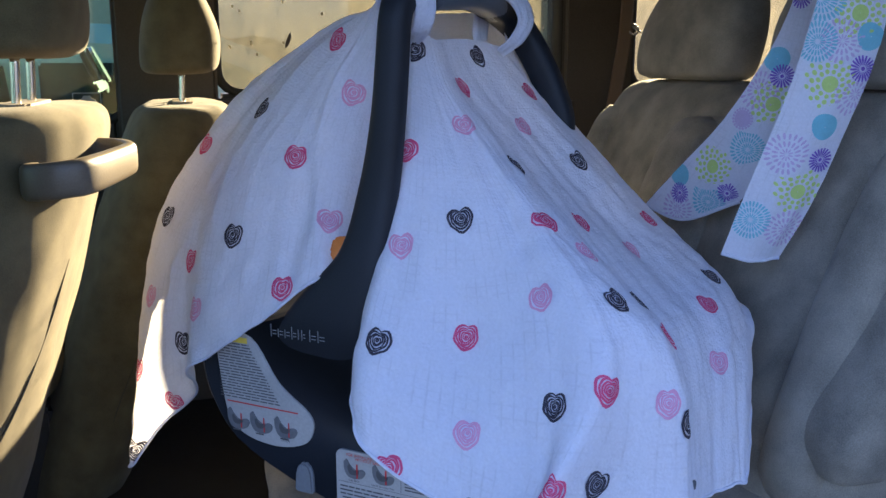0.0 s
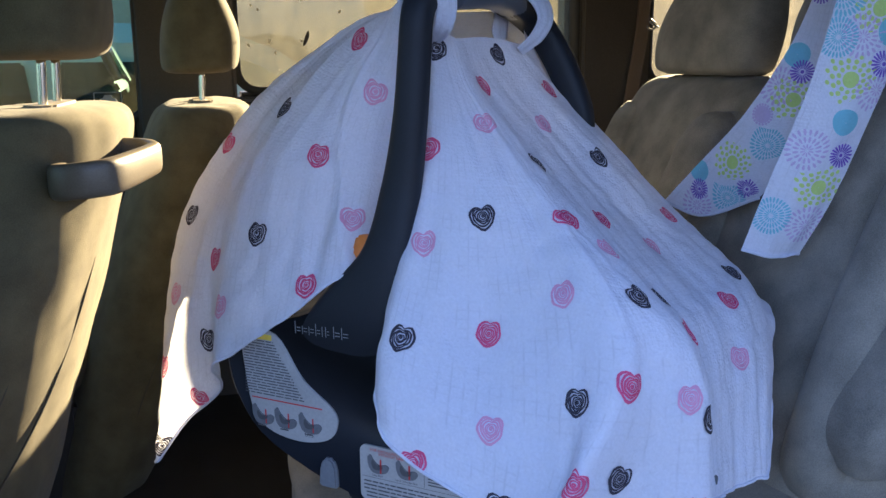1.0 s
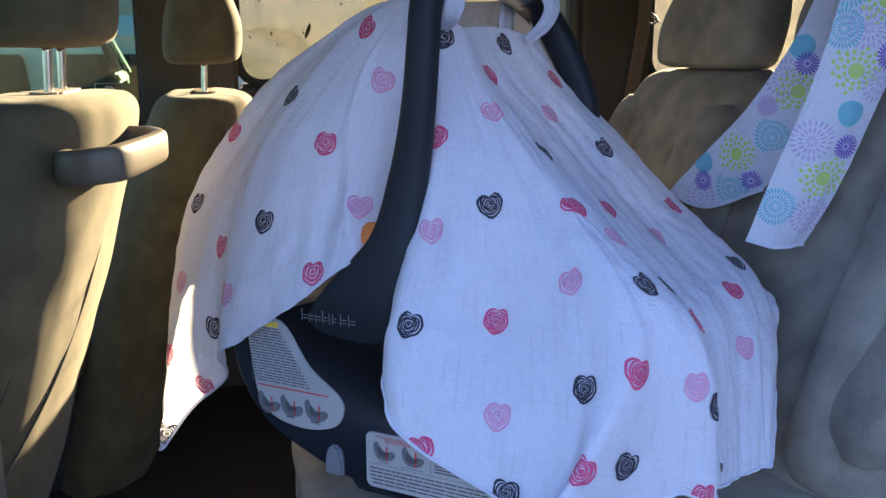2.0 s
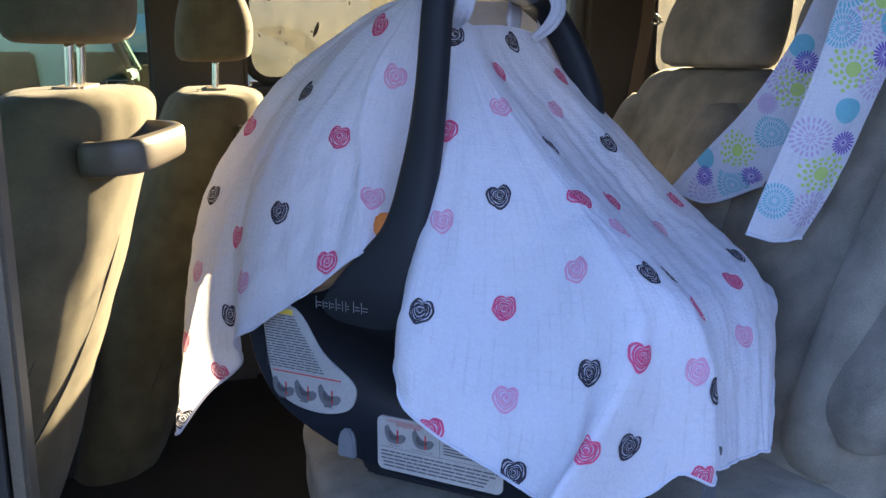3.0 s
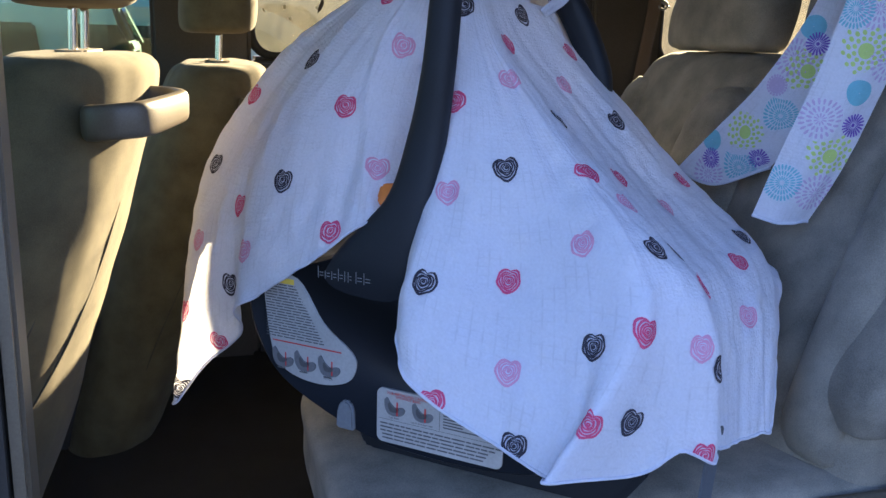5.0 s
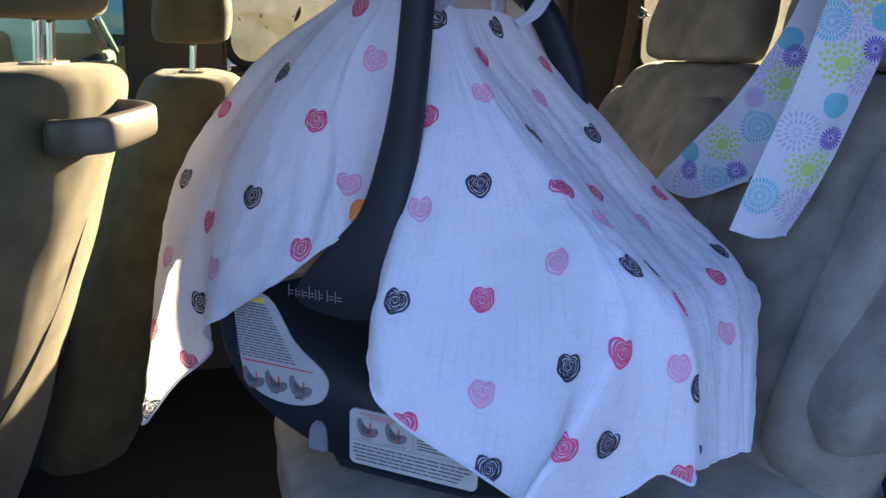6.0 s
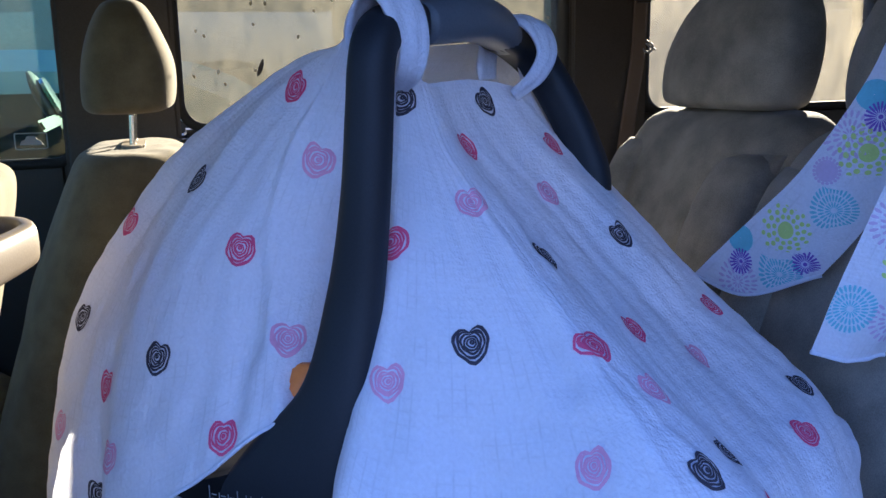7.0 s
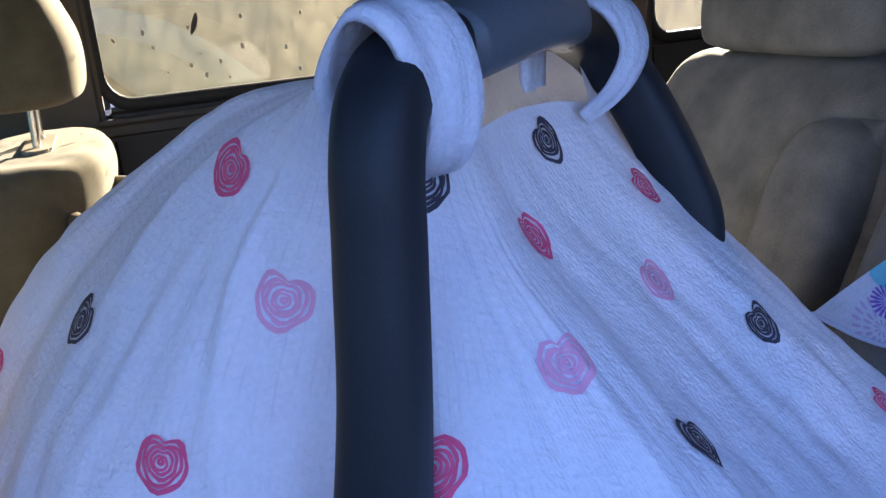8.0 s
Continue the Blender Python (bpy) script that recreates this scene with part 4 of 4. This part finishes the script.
# ---------------------------------------------------------------- the flowered blanket over the seat's shoulder
BL_EDGE = drape((0.930, 1.030, 1.570), (0.819, 1.021, 1.478), (0.787, 1.020, 1.413), (0.771, 1.049, 1.342), (0.747, 1.106, 1.256), (0.730, 1.167, 1.196), (0.709, 1.231, 1.127))
BL_MID = drape((0.930, 1.000, 1.570), (0.830, 1.010, 1.480), (0.806, 1.020, 1.414), (0.786, 1.030, 1.330), (0.763, 1.072, 1.242), (0.748, 1.114, 1.180), (0.733, 1.171, 1.114))
BL_FOLD = drape((0.930, 0.980, 1.570), (0.849, 0.995, 1.481), (0.837, 1.016, 1.414), (0.820, 1.006, 1.323), (0.802, 1.023, 1.248), (0.790, 1.049, 1.198), (0.776, 1.084, 1.150))
BR_FOLD = drape((0.920, 0.965, 1.570), (0.791, 0.942, 1.477), (0.749, 0.925, 1.408), (0.730, 0.934, 1.317), (0.712, 0.952, 1.237), (0.697, 0.970, 1.168), (0.683, 0.984, 1.102))
BR_MID = drape((0.920, 0.910, 1.570), (0.809, 0.909, 1.480), (0.782, 0.912, 1.408), (0.764, 0.916, 1.317), (0.745, 0.931, 1.230), (0.730, 0.951, 1.161), (0.716, 0.975, 1.093))
BR_EDGE = drape((0.930, 0.855, 1.570), (0.849, 0.875, 1.483), (0.834, 0.897, 1.408), (0.822, 0.900, 1.345), (0.803, 0.917, 1.259), (0.783, 0.938, 1.170), (0.764, 0.971, 1.092))
FAR_PANEL, NEAR_PANEL = [BL_EDGE, BL_MID, BL_FOLD], [BR_FOLD, BR_MID, BR_EDGE]


def blanket_folds(u, v, p):
    return .006 * noise.noise(Vector((u * 1.3, v * 2.2, 5.0))) + .002 * noise.noise(Vector((u * 3.5, v * 5.0, 1.0))) + .001 * noise.noise(Vector((p[0] * 60, p[1] * 60, p[2] * 50)))


blanket = thing("baby_blanket", pose(0, 0, 0), "white cotton blanket with purple, aqua and lime flower bursts", "blanket")
WOVEN = [weave(FAR_PANEL, 44, 84, blanket_folds), weave(NEAR_PANEL, 44, 84, blanket_folds)]
PANELS = [sheet("far_panel", WOVEN[0], blanket, COTTON), sheet("near_panel", WOVEN[1], blanket, COTTON)]
for w, panel in zip(WOVEN, PANELS):
    edge = [on_cloth(w, w["length"] * i / 40, 1.0, 0) for i in range(41)]
    link_mesh("hem", *tube(edge, .0026, 80, 8, (0, 0, 1)), COTTON, panel)


def petals(r0, r1, count, spread, turn=0.0):
    """A ring of tapering strokes."""
    out = []
    for i in range(count):
        a = 2 * math.pi * i / count + turn
        h = math.pi / count * spread
        rm = (r0 + r1) / 2
        out.append(([(r0 * math.cos(a - h * .5), r0 * math.sin(a - h * .5)), (rm * math.cos(a - h), rm * math.sin(a - h)), (r1 * math.cos(a - h * .55), r1 * math.sin(a - h * .55))],
                    [(r0 * math.cos(a + h * .5), r0 * math.sin(a + h * .5)), (rm * math.cos(a + h), rm * math.sin(a + h)), (r1 * math.cos(a + h * .55), r1 * math.sin(a + h * .55))]))
    return out


def disc(r, n=24):
    return [([(r * math.cos(a) * f, r * math.sin(a) * f) for a in np.linspace(0, 2 * math.pi, n)], [(r * math.cos(a) * f1, r * math.sin(a) * f1) for a in np.linspace(0, 2 * math.pi, n)]) for f, f1 in ((1.0, .5), (.5, .03))]


def dots(r, count, size, turn=0.0):
    out = []
    for i in range(count):
        a = 2 * math.pi * i / count + turn
        cx, cy = r * math.cos(a), r * math.sin(a)
        ring = [(cx + size * math.cos(b), cy + size * math.sin(b)) for b in np.linspace(0, math.pi, 6)]
        low = [(cx + size * math.cos(b), cy - size * math.sin(b)) for b in np.linspace(0, math.pi, 6)]
        out.append((ring, low))
    return out


FLOWERS = {
    "wheel": (PURPLE_INK, petals(.004, .0158, 20, .78) + disc(.0025, 12)),
    "burst": (TEAL_INK, petals(.003, .009, 16, .7) + petals(.010, .0165, 24, .7, .1) + petals(.0175, .025, 32, .7)),
    "aqua": (TEAL_INK, disc(.0165)),
    "lime": (LIME_INK, disc(.010) + dots(.015, 12, .0028) + dots(.022, 14, .003, .2) + dots(.0285, 14, .0026, .05)),
    "lilac": (LILAC_INK, petals(.002, .008, 10, .6) + petals(.010, .017, 16, .6, .15) + petals(.019, .027, 22, .55, .05)),
    "rose": (LILAC_INK, disc(.012) + petals(.012, .0155, 20, .9)),
}


def flower(kind, panel, u, v):
    w = WOVEN[panel]
    print_mesh("flower_print", w, u / 2 * w["length"], v, FLOWERS[kind][1], FLOWERS[kind][0], PANELS[panel], lift=.0008 if kind in ("lilac", "lime", "aqua") else .0013, steps=1)


for kind, spots in (
    ("wheel", [(0, 0.42, 0.919), (0, 1.46, 0.914), (1, 1.52, 0.747), (1, 1.7, 0.549), (0, 0.95, 0.537), (0, 0.4, 0.342)]),
    ("burst", [(0, 1.16, 0.742), (1, 0.37, 0.893), (1, 0.3, 0.463), (1, 0.08, 0.378), (0, 1.14, 0.932)]),
    ("aqua", [(1, 1.2, 0.655), (1, 1.68, 0.469), (0, 0.47, 0.503), (0, 0.13, 0.872)]),
    ("lime", [(1, 0.93, 0.552), (1, 1.27, 0.815), (0, 0.62, 0.809), (1, 1.21, 0.408), (0, 1.1, 0.608)]),
    ("lilac", [(1, 0.51, 0.708), (0, 0.45, 0.587), (1, 1.44, 0.914), (1, 0.94, 0.464), (1, 1.75, 0.612), (0, 0.63, 0.968)]),
    ("rose", [(0, 0.5, 0.663)]),
):
    for panel, u, v in spots:
        flower(kind, panel, u, v)

# ---------------------------------------------------------------- small things on the far side
leaf = thing("dry_leaf", pose(0, 0, 0), "small dark dry leaf stuck to the dusty window", "leaf")
lp = lambda s, d, z: (.3235 + .42 * s + .35 * z, d, 1.402 + .95 * z - .1 * s)
part("blade", prism([(.013 * math.cos(a), .021 * math.sin(a) * (1 + .15 * math.cos(3 * a))) for a in np.linspace(0, 6.0, 18)], FAR + .047, FAR + .0495, lp), PILLAR_TRIM, leaf)
mirror = thing("door_mirror", pose(-.212, 2.966, 1.330, 0, -25, 0), "black outside door mirror with a bright glass", "mirror")
link_mesh("housing", *loft([(0, 0, -.088, .004, .04), (0, 0, -.06, .013, .07), (-.002, 0, 0, .019, .085), (0, 0, .055, .014, .075), (0, 0, .086, .004, .04)], 22, 28, 2.3), RUBBER, mirror)
part("glass", prism(rounded(-.062, .062, -.06, .055, .03), .012, .022, lambda s, d, z: (d + .003, s, z), .002), CHROME, mirror, "mirror glass")
part("bracket", block(-.012, .016, -.46, -.06, -.075, -.045, .006), RUBBER, mirror)
spots = bmesh.new()
sr = random.Random(21)
for _ in range(70):
    x, z, w = sr.uniform(.16, 1.08), sr.uniform(1.29, 1.60), sr.uniform(.0015, .004)
    q = [spots.verts.new((x + w * math.cos(a), FAR + .0485, z + w * sr.uniform(.8, 2.2) * math.sin(a))) for a in np.linspace(0, 5.3, 6)]
    spots.faces.new(q)
dust = part("dried_drops", spots, SPOT)
tagged(dust, "pale dried drops on the dusty window", "spots", kind="stuff")
sticker = thing("window_sticker", pose(0, 0, 0), "small white anti-theft sticker inside the front window", "sticker")
p_win = lambda s, d, z: (s, d, z)
o, i = rounded(-.235, -.165, 1.230, 1.268, .004), rounded(-.2325, -.1675, 1.2325, 1.2655, .003)
bm = bmesh.new()
ring = [[bm.verts.new((s, FAR + .047, z)) for s, z in q] for q in (o, i)]
for j in range(len(o)):
    bm.faces.new((ring[0][j], ring[0][(j + 1) % len(o)], ring[1][(j + 1) % len(o)], ring[1][j]))
part("border", bm, PAPER, sticker)
part("picture", prism([(-.225, 1.24), (-.175, 1.24), (-.18, 1.25), (-.187, 1.252), (-.192, 1.26), (-.208, 1.26), (-.213, 1.252), (-.22, 1.25)], FAR + .046, FAR + .0475, p_win), PAPER, sticker)

belt = thing("seat_belt", pose(0, 0, 0), "brown-grey seat belt hanging on the pillar", "seat belt")
link_mesh("webbing", *sweep([(1.305, 2.415, 1.56), (1.29, 2.40, 1.42), (1.262, 2.38, 1.30), (1.225, 2.35, 1.16), (1.19, 2.33, .98)], [(.024, .0012)] * 5, 30, 8, 2.0, (1, .2, 0)), BELT, belt)
part("belt_anchor", block(1.285, 1.335, 2.40, 2.428, 1.55, 1.62, .006), DARK_TRIM, belt)
hook = thing("coat_hook", pose(0, 0, 0), "small pale hook on the pillar", "hook")
link_mesh("wire", *tube([(1.322, 2.42, 1.458), (1.340, 2.41, 1.440), (1.325, 2.40, 1.424), (1.308, 2.405, 1.430), (1.316, 2.41, 1.446), (1.345, 2.405, 1.430)], .0028, 36, 8), LATCH, hook)

buckle = thing("harness_buckle", pose(0.495, 0.748, 0.840, 0, 12, 30), "dark grey harness strap end hanging below the canopy", "strap")
part("webbing", prism(rounded(-.014, .014, -.02, .075, .004), -.0015, .0015, lambda s, d, z: (s + .006 * math.sin(z * 60), d + .01 * z, z), .0006), GRIP, buckle)
part("strap_end", prism(rounded(-.016, .016, -.034, -.012, .006), -.005, .005, lambda s, d, z: (s, d, z), .002), SHELL, buckle, "black plastic end")
